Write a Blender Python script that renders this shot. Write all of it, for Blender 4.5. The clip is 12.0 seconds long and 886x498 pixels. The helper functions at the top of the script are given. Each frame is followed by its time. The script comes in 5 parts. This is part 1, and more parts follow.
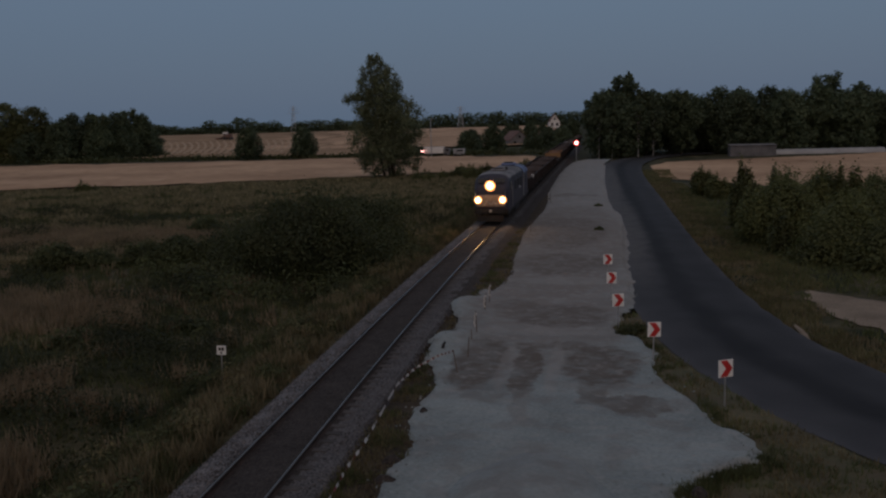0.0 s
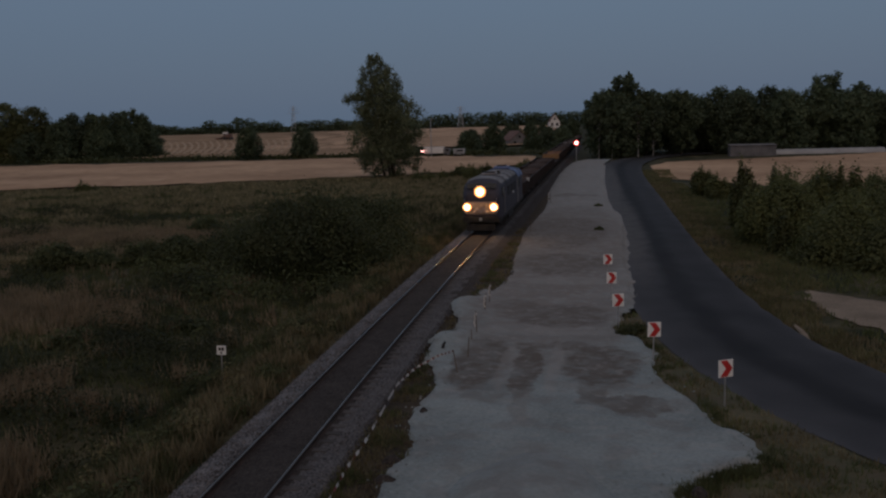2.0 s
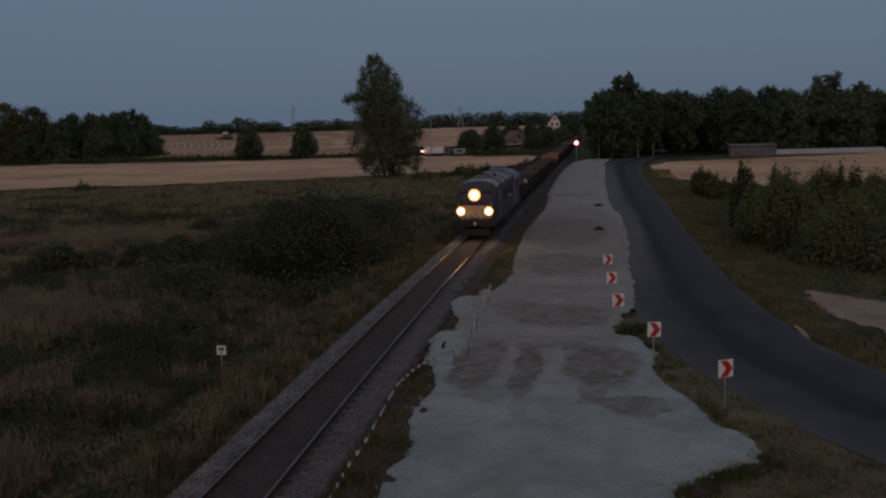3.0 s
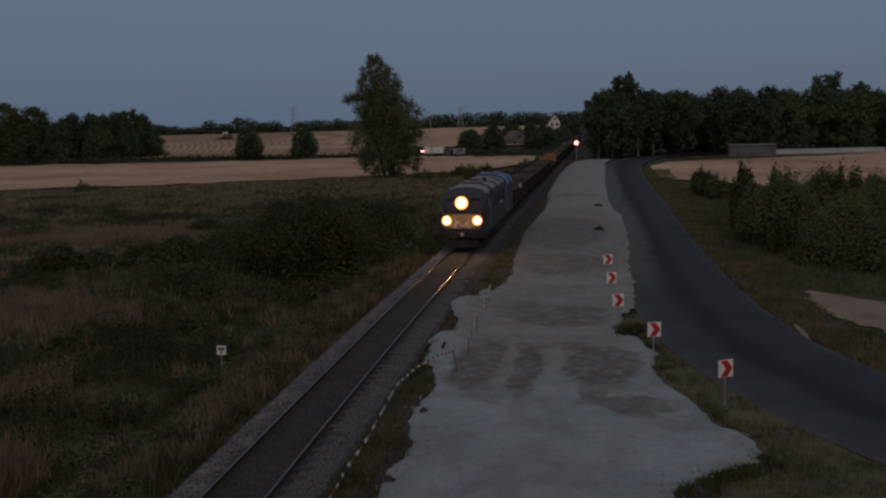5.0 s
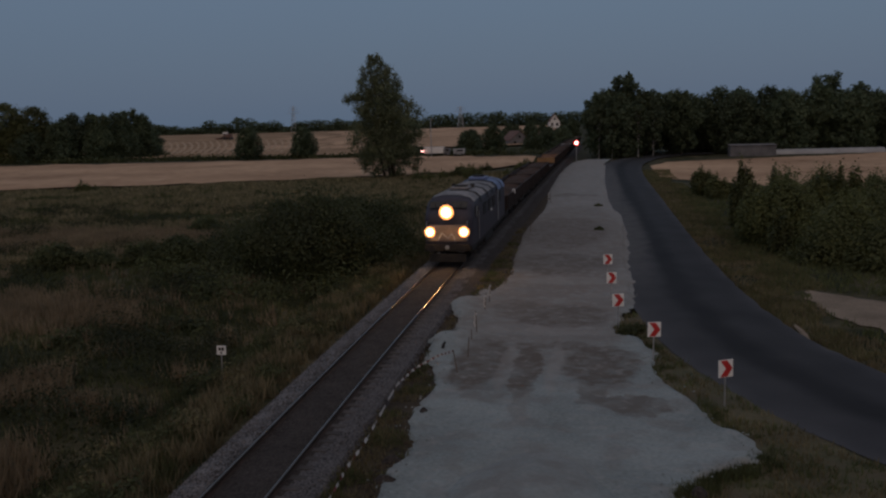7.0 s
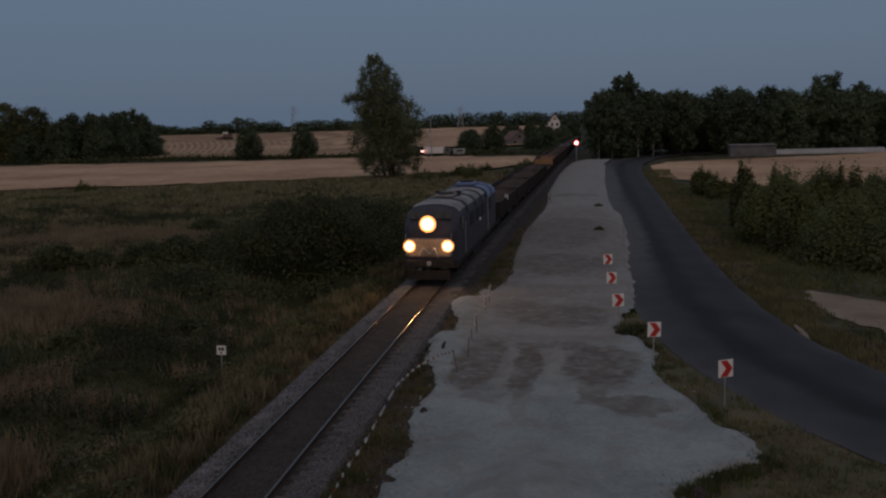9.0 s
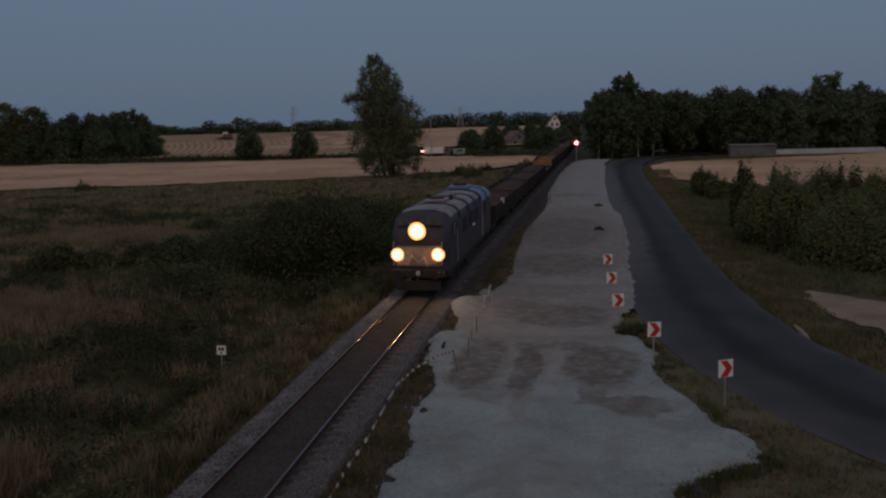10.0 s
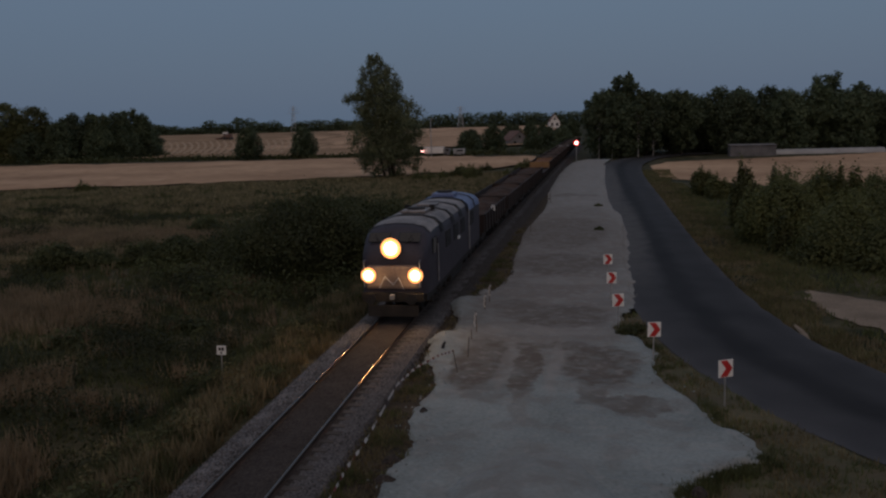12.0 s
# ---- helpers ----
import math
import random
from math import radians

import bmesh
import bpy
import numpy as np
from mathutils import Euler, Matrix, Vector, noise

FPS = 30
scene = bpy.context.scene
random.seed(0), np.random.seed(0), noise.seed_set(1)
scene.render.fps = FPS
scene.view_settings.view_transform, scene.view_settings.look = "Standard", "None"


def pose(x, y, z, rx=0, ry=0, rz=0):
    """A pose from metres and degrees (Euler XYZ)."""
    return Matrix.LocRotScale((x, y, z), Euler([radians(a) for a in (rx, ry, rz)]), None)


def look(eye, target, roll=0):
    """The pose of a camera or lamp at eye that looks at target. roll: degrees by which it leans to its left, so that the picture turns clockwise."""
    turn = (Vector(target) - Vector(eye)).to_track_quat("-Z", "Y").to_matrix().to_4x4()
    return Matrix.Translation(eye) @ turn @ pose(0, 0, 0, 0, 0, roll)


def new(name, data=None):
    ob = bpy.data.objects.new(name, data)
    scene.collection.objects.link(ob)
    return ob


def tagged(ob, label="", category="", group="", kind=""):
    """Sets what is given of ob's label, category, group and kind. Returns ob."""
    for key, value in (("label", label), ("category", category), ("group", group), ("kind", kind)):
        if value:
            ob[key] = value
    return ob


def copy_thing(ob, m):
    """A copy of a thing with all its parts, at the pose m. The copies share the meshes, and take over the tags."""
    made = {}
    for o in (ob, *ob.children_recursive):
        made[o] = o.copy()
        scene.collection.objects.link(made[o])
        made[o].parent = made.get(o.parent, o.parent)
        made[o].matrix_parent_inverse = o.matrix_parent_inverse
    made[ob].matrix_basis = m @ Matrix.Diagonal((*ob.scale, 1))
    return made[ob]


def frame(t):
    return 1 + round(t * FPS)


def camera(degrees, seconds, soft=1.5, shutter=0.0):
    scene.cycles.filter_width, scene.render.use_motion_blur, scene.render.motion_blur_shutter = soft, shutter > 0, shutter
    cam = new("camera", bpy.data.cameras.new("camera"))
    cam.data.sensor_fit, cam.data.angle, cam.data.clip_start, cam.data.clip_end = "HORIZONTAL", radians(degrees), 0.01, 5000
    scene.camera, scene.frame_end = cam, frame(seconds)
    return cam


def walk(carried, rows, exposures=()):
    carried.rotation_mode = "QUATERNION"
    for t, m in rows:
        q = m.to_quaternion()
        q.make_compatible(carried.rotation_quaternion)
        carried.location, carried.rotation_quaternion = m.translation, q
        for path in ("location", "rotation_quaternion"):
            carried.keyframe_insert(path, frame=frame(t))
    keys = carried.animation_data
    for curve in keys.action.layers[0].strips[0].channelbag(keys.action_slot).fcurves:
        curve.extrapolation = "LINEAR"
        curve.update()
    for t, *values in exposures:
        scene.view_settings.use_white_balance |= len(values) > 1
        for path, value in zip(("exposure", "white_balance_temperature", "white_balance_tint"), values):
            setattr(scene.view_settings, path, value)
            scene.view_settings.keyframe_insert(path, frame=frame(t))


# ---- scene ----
# camera on a bridge parapet, standing still
cam = camera(55.19, 12.0, soft=2.3)
EYE = Vector((8.928, 0.0, 8.281))
VIEW = look(EYE, EYE + Vector((-0.18338, 0.97211, -0.14622)), -1.5)
walk(cam, [(0.0, VIEW), (12.0, VIEW)])

# ---- dusk light ----
world = bpy.data.worlds.new("dusk_sky")
scene.world = world
world.use_nodes = True
wn, wl = world.node_tree.nodes, world.node_tree.links
wn.clear()
sky = wn.new("ShaderNodeTexSky")
sky.sky_type, sky.sun_disc = "NISHITA", False
sky.sun_elevation, sky.sun_rotation = radians(1.5), radians(200)
sky.air_density, sky.dust_density, sky.ozone_density = 1.0, 1.5, 2.0
skybg = wn.new("ShaderNodeBackground")
skybg.inputs["Strength"].default_value = 0.015
cloud = wn.new("ShaderNodeBackground")
cloud.inputs["Color"].default_value = (0.091, 0.129, 0.189, 1)
both = wn.new("ShaderNodeAddShader")
wout = wn.new("ShaderNodeOutputWorld")
# the dusk haze is a little dimmer low down
where, split, rise = wn.new("ShaderNodeTexCoord"), wn.new("ShaderNodeSeparateXYZ"), wn.new("ShaderNodeMapRange")
rise.inputs["From Min"].default_value, rise.inputs["From Max"].default_value = 0.0, 0.16
rise.inputs["To Min"].default_value, rise.inputs["To Max"].default_value = 1.0, 1.2
wl.new(where.outputs["Generated"], split.inputs[0])
wl.new(split.outputs["Z"], rise.inputs["Value"])
wl.new(rise.outputs[0], cloud.inputs["Strength"])
wl.new(sky.outputs[0], skybg.inputs["Color"])
wl.new(skybg.outputs[0], both.inputs[0])
wl.new(cloud.outputs[0], both.inputs[1])
wl.new(both.outputs[0], wout.inputs["Surface"])

glow_lamp = bpy.data.lights.new("afterglow", "SUN")
glow_lamp.energy, glow_lamp.angle, glow_lamp.color = 0.62, radians(110), (1.0, 0.62, 0.34)
glow_ob = new("afterglow", glow_lamp)
glow_ob.matrix_world = look((20, -40, 60), (8, 10, 0))


# ---- materials ----
def mat(name, dark, light, scale=3.0, rough=0.9, metal=0.0, bump=0.3, fine=40.0, stain=0.35, per_object=0.0, bump_size=0.02):
    """Two scales of noise between two colours, with fine relief."""
    m = bpy.data.materials.new(name)
    m.use_nodes = True
    n, l = m.node_tree.nodes, m.node_tree.links
    bsdf = n["Principled BSDF"]
    bsdf.inputs["Roughness"].default_value, bsdf.inputs["Metallic"].default_value = rough, metal
    geo = n.new("ShaderNodeNewGeometry")
    big, small = n.new("ShaderNodeTexNoise"), n.new("ShaderNodeTexNoise")
    big.inputs["Scale"].default_value, big.inputs["Detail"].default_value = scale, 5.0
    small.inputs["Scale"].default_value, small.inputs["Detail"].default_value = fine, 3.0
    for t in (big, small):
        l.new(geo.outputs["Position"], t.inputs["Vector"])
    mixn = n.new("ShaderNodeMix")
    mixn.inputs[0].default_value = stain
    l.new(big.outputs["Fac"], mixn.inputs[2])
    l.new(small.outputs["Fac"], mixn.inputs[3])
    ramp = n.new("ShaderNodeValToRGB")
    ramp.color_ramp.elements[0].position, ramp.color_ramp.elements[1].position = 0.36, 0.64
    ramp.color_ramp.elements[0].color, ramp.color_ramp.elements[1].color = (*dark, 1), (*light, 1)
    l.new(mixn.outputs[0], ramp.inputs["Fac"])
    out = ramp.outputs["Color"]
    if per_object:
        info, hsv = n.new("ShaderNodeObjectInfo"), n.new("ShaderNodeHueSaturation")
        span = n.new("ShaderNodeMapRange")
        span.inputs["To Min"].default_value, span.inputs["To Max"].default_value = 1 - per_object, 1 + per_object
        l.new(info.outputs["Random"], span.inputs["Value"])
        l.new(span.outputs[0], hsv.inputs["Value"])
        l.new(out, hsv.inputs["Color"])
        out = hsv.outputs["Color"]
    l.new(out, bsdf.inputs["Base Color"])
    if bump:
        b = n.new("ShaderNodeBump")
        b.inputs["Strength"].default_value, b.inputs["Distance"].default_value = bump, bump_size
        l.new(small.outputs["Fac"], b.inputs["Height"])
        l.new(b.outputs["Normal"], bsdf.inputs["Normal"])
    return m


def leafy(name, dark, light, spread=0.25):
    """Foliage: each leaf clump has its own tone."""
    dark, light = [tuple(v * k for v, k in zip(c, (1.47, 1.36, 1.22))) for c in (dark, light)]
    m = mat(name, dark, light, 0.5, 0.75, 0, 0, 3.0, 0.4, spread)
    n, l = m.node_tree.nodes, m.node_tree.links
    geo, hsv = n.new("ShaderNodeNewGeometry"), n.new("ShaderNodeHueSaturation")
    span = n.new("ShaderNodeMapRange")
    span.inputs["To Min"].default_value, span.inputs["To Max"].default_value = 0.82, 1.2
    bsdf = n["Principled BSDF"]
    src = bsdf.inputs["Base Color"].links[0].from_socket
    l.new(geo.outputs["Random Per Island"], span.inputs["Value"])
    l.new(span.outputs[0], hsv.inputs["Value"])
    l.new(src, hsv.inputs["Color"])
    l.new(hsv.outputs["Color"], bsdf.inputs["Base Color"])
    # thin leaves let some light through
    thin, mixed = n.new("ShaderNodeBsdfTranslucent"), n.new("ShaderNodeMixShader")
    mixed.inputs[0].default_value = 0.4
    l.new(hsv.outputs["Color"], thin.inputs["Color"])
    l.new(bsdf.outputs[0], mixed.inputs[1])
    l.new(thin.outputs[0], mixed.inputs[2])
    l.new(mixed.outputs[0], n["Material Output"].inputs["Surface"])
    return m


def glowing(name, colour, strength):
    m = bpy.data.materials.new(name)
    m.use_nodes = True
    b = m.node_tree.nodes["Principled BSDF"]
    b.inputs["Base Color"].default_value = (*colour, 1)
    b.inputs["Emission Color"].default_value = (*colour, 1)
    b.inputs["Emission Strength"].default_value = strength
    return m


M = {
    "meadow": mat("meadow_soil", (0.044, 0.044, 0.023), (0.115, 0.098, 0.060), 0.12, 0.95, 0, 0.6, 2.5, 0.45, 0, 0.1),
    "verge": mat("verge_grass", (0.035, 0.042, 0.016), (0.11, 0.095, 0.05), 0.5, 0.95, 0, 0.6, 6, 0.5, 0, 0.08),
    "stubble": mat("stubble", (0.205, 0.135, 0.078), (0.36, 0.245, 0.148), 0.05, 0.95, 0, 0.3, 0.6, 0.35),
    "straw": mat("pale_stubble", (0.28, 0.176, 0.106), (0.545, 0.375, 0.242), 0.035, 0.95, 0, 0.3, 0.5, 0.35),
    "bale": mat("dry_straw", (0.30, 0.205, 0.125), (0.48, 0.34, 0.215), 0.5, 0.95, 0, 0.4, 4, 0.4),
    "sand": mat("bare_sand", (0.17, 0.138, 0.104), (0.28, 0.228, 0.176), 0.6, 0.95, 0, 0.4, 8, 0.4),
    "gravel": mat("crushed_stone", (0.174, 0.203, 0.206), (0.284, 0.325, 0.329), 0.35, 0.95, 0, 0.7, 9, 0.4, 0, 0.04),
    "soil": mat("reddish_soil", (0.029, 0.024, 0.018), (0.074, 0.059, 0.043), 1.2, 0.95, 0, 0.7, 8, 0.5, 0, 0.05),
    "asphalt": mat("asphalt", (0.037, 0.038, 0.042), (0.058, 0.059, 0.064), 0.35, 0.8, 0, 0.3, 25, 0.4, 0, 0.01),
    "ballast": mat("ballast_stone", (0.030, 0.029, 0.030), (0.158, 0.153, 0.158), 1.2, 0.95, 0, 0.9, 16, 0.8, 0, 0.06),
    "pale_ballast": mat("pale_ballast_stone", (0.040, 0.041, 0.044), (0.222, 0.218, 0.226), 1.2, 0.95, 0, 0.9, 16, 0.8, 0, 0.06),
    # oily stone between the rails; its dark tone also paints shade beside the wagons
    "oily_and_shade": mat("oily_and_shade_ballast", (0.022, 0.0195, 0.0185), (0.072, 0.063, 0.059), 1.5, 0.9, 0, 0.9, 16, 0.75, 0, 0.06),
    "sleeper": mat("creosoted_wood", (0.042, 0.037, 0.035), (0.088, 0.078, 0.074), 2, 0.85, 0, 0.5, 25, 0.5, 0.3),
    # rust darkened further, so its colour carries the web's shaded side
    "rust_and_shade": mat("rail_web_rust_and_shade", (0.022, 0.014, 0.010), (0.052, 0.030, 0.021), 2, 0.75, 0.2, 0.3, 30),
    "railtop": mat("polished_rail", (0.19, 0.135, 0.105), (0.28, 0.20, 0.155), 2, 0.11, 1.0, 0.0, 30),
    "white": mat("white_sheet", (0.70, 0.70, 0.68), (0.80, 0.80, 0.79), 4, 0.5, 0, 0.05, 40),
    "tape_white": mat("dusty_white_tape", (0.36, 0.35, 0.34), (0.52, 0.51, 0.49), 4, 0.6, 0, 0.05, 40),
    "tape_red": mat("faded_red_tape", (0.13, 0.032, 0.028), (0.19, 0.045, 0.04), 4, 0.6, 0, 0.05, 40),
    "red": mat("red_sheet", (0.40, 0.02, 0.02), (0.52, 0.03, 0.03), 4, 0.45, 0, 0.05, 40),
    "black": mat("black_paint", (0.015, 0.015, 0.016), (0.03, 0.03, 0.03), 4, 0.5, 0, 0.05, 40),
    "steel": mat("galvanised_steel", (0.35, 0.36, 0.37), (0.5, 0.5, 0.51), 4, 0.5, 0.8, 0.1, 40),
    "stick": mat("weathered_stake", (0.10, 0.085, 0.07), (0.18, 0.15, 0.13), 4, 0.9, 0, 0.3, 40),
    "bark": mat("bark", (0.03, 0.025, 0.02), (0.09, 0.075, 0.06), 3, 0.95, 0, 0.8, 20, 0.5, 0, 0.05),
    "birch": mat("birch_bark", (0.16, 0.15, 0.14), (0.42, 0.41, 0.39), 2, 0.85, 0, 0.3, 9, 0.5),
    "leaf": leafy("summer_leaves", (0.031, 0.049, 0.029), (0.071, 0.100, 0.057)),
    "poplar": leafy("poplar_leaves", (0.052, 0.068, 0.040), (0.110, 0.133, 0.075)),
    "willow": leafy("willow_leaves", (0.044, 0.056, 0.021), (0.096, 0.113, 0.044)),
    "shrub": leafy("shrub_leaves", (0.026, 0.037, 0.014), (0.064, 0.079, 0.033)),
    "herb": leafy("meadow_herb_leaves", (0.015, 0.023, 0.009), (0.042, 0.052, 0.021)),
    "grass": leafy("green_grass", (0.030, 0.043, 0.017), (0.085, 0.098, 0.043)),
    "sedge": leafy("olive_sedge", (0.105, 0.098, 0.060), (0.235, 0.210, 0.138)),
    "olive": leafy("olive_meadow_grass", (0.062, 0.064, 0.033), (0.140, 0.130, 0.074)),
    "reed": leafy("brown_dry_reed", (0.118, 0.097, 0.066), (0.235, 0.195, 0.138)),
    "tan": leafy("tan_bank_grass", (0.098, 0.086, 0.052), (0.205, 0.180, 0.115)),
    "strip": leafy("olive_verge_grass", (0.070, 0.073, 0.034), (0.150, 0.148, 0.078)),
    "hay": leafy("dry_grass", (0.062, 0.057, 0.032), (0.145, 0.130, 0.080)),
    "loco": mat("dark_blue_paint", (0.024, 0.019, 0.027), (0.045, 0.036, 0.049), 1.5, 0.6, 0, 0.05, 12),
    "locoroof": mat("grey_roof_paint", (0.10, 0.092, 0.092), (0.29, 0.27, 0.265), 0.9, 0.6, 0, 0.1, 9),
    "blueroof": mat("blue_roof_paint", (0.10, 0.14, 0.27), (0.16, 0.21, 0.36), 1.2, 0.55, 0, 0.1, 9),
    "front": mat("pale_front_paint", (0.16, 0.115, 0.09), (0.30, 0.22, 0.17), 1.2, 0.45, 0, 0.1, 9),
    "frame": mat("sooty_underframe", (0.012, 0.011, 0.010), (0.035, 0.03, 0.027), 2, 0.8, 0.2, 0.4, 20),
    "wagon": mat("rusty_wagon_paint", (0.013, 0.008, 0.007), (0.032, 0.018, 0.014), 0.8, 0.8, 0, 0.3, 9, 0.4, 0.25),
    "ochre": mat("ochre_wagon_paint", (0.20, 0.112, 0.05), (0.30, 0.172, 0.075), 0.8, 0.7, 0, 0.2, 9),
    "rustload": mat("orange_brown_aggregate", (0.10, 0.045, 0.022), (0.20, 0.095, 0.045), 1.2, 0.95, 0, 0.9, 8, 0.5, 0, 0.08),
    "load": mat("brown_aggregate", (0.020, 0.013, 0.010), (0.072, 0.042, 0.030), 1.2, 0.95, 0, 0.9, 8, 0.5, 0, 0.08),
    "glass": mat("dark_window_glass", (0.010, 0.012, 0.014), (0.016, 0.018, 0.02), 1, 0.08, 0, 0, 4),
    "lamp": glowing("headlamp_glow", (1.0, 0.56, 0.24), 330.0),
    "lens": glowing("headlamp_lens_glow", (1.0, 0.60, 0.30), 7.0),
    # ring round each headlamp lens, glowing to imitate the halo
    "halo": glowing("lamp_halo_glow", (1.0, 0.40, 0.13), 1.6),
    "redlamp": glowing("red_lamp_glow", (1.0, 0.42, 0.38), 7.0),
    # disc behind the signal lamp; its emission stands in for the red halo
    "red_halo": glowing("red_halo_glow", (1.0, 0.05, 0.05), 0.45),
    "render_wall": mat("pale_render", (0.70, 0.68, 0.65), (0.84, 0.82, 0.79), 0.6, 0.9, 0, 0.1, 8),
    "tiles": mat("roof_tiles", (0.10, 0.06, 0.05), (0.18, 0.11, 0.09), 0.8, 0.85, 0, 0.3, 6),
    "barn": mat("weathered_boards", (0.10, 0.10, 0.105), (0.19, 0.185, 0.19), 0.5, 0.9, 0, 0.3, 6),
    "film": mat("greenhouse_film", (0.24, 0.245, 0.25), (0.34, 0.345, 0.35), 0.4, 0.5, 0, 0.2, 5),
}



def worn_spots(m, spots, tint, wobble=1.1, soft=0.5):
    """Irregular worn or spilled places (x, y, half width, half length, amount) on the ground."""
    n, l = m.node_tree.nodes, m.node_tree.links
    bsdf = n["Principled BSDF"]
    src = bsdf.inputs["Base Color"].links[0].from_socket
    geo, t, off, spot_at = n.new("ShaderNodeNewGeometry"), n.new("ShaderNodeTexNoise"), n.new("ShaderNodeVectorMath"), n.new("ShaderNodeVectorMath")
    t.inputs["Scale"].default_value, t.inputs["Detail"].default_value, t.inputs["Roughness"].default_value = 0.75, 6.0, 0.62
    l.new(geo.outputs["Position"], t.inputs["Vector"])
    off.operation = "MULTIPLY_ADD"
    off.inputs[1].default_value = (wobble, wobble * 2.2, 0)
    off.inputs[2].default_value = (-wobble / 2, -wobble * 1.1, 0)
    l.new(t.outputs["Color"], off.inputs[0])
    l.new(geo.outputs["Position"], spot_at.inputs[0])
    l.new(off.outputs[0], spot_at.inputs[1])
    total = None
    for x, y, rx, ry, amount in spots:
        mp, size, fall = n.new("ShaderNodeMapping"), n.new("ShaderNodeVectorMath"), n.new("ShaderNodeMapRange")
        mp.inputs["Location"].default_value, mp.inputs["Scale"].default_value = (-x / rx, -y / ry, 0), (1 / rx, 1 / ry, 0)
        size.operation = "LENGTH"
        fall.interpolation_type = "SMOOTHSTEP"
        fall.inputs["From Min"].default_value, fall.inputs["From Max"].default_value = 1 + soft * 0.5, 1 - soft * 0.5
        fall.inputs["To Max"].default_value = amount
        l.new(spot_at.outputs[0], mp.inputs["Vector"])
        l.new(mp.outputs[0], size.inputs[0])
        l.new(size.outputs["Value"], fall.inputs["Value"])
        if total is None:
            total = fall.outputs[0]
        else:
            most = n.new("ShaderNodeMath")
            most.operation = "MAXIMUM"
            l.new(total, most.inputs[0])
            l.new(fall.outputs[0], most.inputs[1])
            total = most.outputs[0]
    grain, thin, mul, mx = n.new("ShaderNodeTexNoise"), n.new("ShaderNodeMapRange"), n.new("ShaderNodeMath"), n.new("ShaderNodeMix")
    grain.inputs["Scale"].default_value, grain.inputs["Detail"].default_value = 1.7, 6.0
    thin.inputs["From Min"].default_value, thin.inputs["From Max"].default_value, thin.inputs["To Min"].default_value = 0.38, 0.56, 0.55
    l.new(geo.outputs["Position"], grain.inputs["Vector"])
    l.new(grain.outputs["Fac"], thin.inputs["Value"])
    mul.operation, mx.data_type = "MULTIPLY", "RGBA"
    l.new(total, mul.inputs[0])
    l.new(thin.outputs[0], mul.inputs[1])
    l.new(mul.outputs[0], mx.inputs[0])
    l.new(src, mx.inputs[6])
    mx.inputs[7].default_value = (*tint, 1)
    l.new(mx.outputs[2], bsdf.inputs["Base Color"])


def tyre_marks(m):
    """Brown compacted stone where traffic turns, pale ridges across it, cleaner stone tipped in front."""
    worn_spots(m, [(6.5, 110, 9, 78, 0.85)], (0.250, 0.240, 0.232), 1.6, 0.12)
    worn_spots(m, [(6.6, 62, 4.2, 24, 0.7), (6.4, 36.5, 3.6, 8.5, 0.6)], (0.168, 0.153, 0.140), 1.6, 0.3)
    worn_spots(m, [(4.65, 29.3, 1.05, 3.1, 0.95), (5.2, 26.3, 0.7, 1.4, 0.4), (6.35, 28.6, 0.52, 3.4, 0.95), (8.95, 29.3, 1.3, 2.9, 0.95), (9.8, 25.1, 1.2, 0.9, 0.8), (8.6, 26.0, 0.5, 1.0, 0.7), (7.6, 31.8, 2.3, 0.5, 0.7),
                   (7.1, 37.2, 2.2, 2.3, 0.75), (5.1, 38.3, 1.0, 2.3, 0.55), (6.6, 51, 2.9, 3.6, 0.7), (6.2, 66, 3.2, 9, 0.65), (5.0, 99, 1.6, 2.6, 0.5), (7.4, 98, 1.3, 2.0, 0.5)], (0.116, 0.103, 0.092), 1.25, 0.28)
    worn_spots(m, [(7.3, 19.4, 1.5, 2.3, 0.5), (6.5, 24.6, 0.35, 1.4, 0.5)], (0.198, 0.194, 0.184), 0.9, 0.5)
    worn_spots(m, [(7.0, 34.3, 3.2, 0.9, 0.55), (6.4, 45.4, 3.2, 1.0, 0.55), (7.32, 29.0, 0.26, 3.2, 0.6), (5.62, 29.0, 0.25, 3.0, 0.5), (8.3, 41.5, 0.9, 0.6, 0.4)], (0.27, 0.27, 0.262), 0.8, 0.6)


tyre_marks(M["gravel"])



def patches(m, tint, scale, low, high, amount):
    n, l = m.node_tree.nodes, m.node_tree.links
    bsdf = n["Principled BSDF"]
    src = bsdf.inputs["Base Color"].links[0].from_socket
    geo, t, r, mx = n.new("ShaderNodeNewGeometry"), n.new("ShaderNodeTexNoise"), n.new("ShaderNodeMapRange"), n.new("ShaderNodeMix")
    t.inputs["Scale"].default_value, t.inputs["Detail"].default_value = scale, 6.0
    l.new(geo.outputs["Position"], t.inputs["Vector"])
    r.inputs["From Min"].default_value, r.inputs["From Max"].default_value, r.inputs["To Max"].default_value = low, high, amount
    l.new(t.outputs["Fac"], r.inputs["Value"])
    mx.data_type = "RGBA"
    l.new(r.outputs[0], mx.inputs[0])
    l.new(src, mx.inputs[6])
    mx.inputs[7].default_value = (*tint, 1)
    l.new(mx.outputs[2], bsdf.inputs["Base Color"])


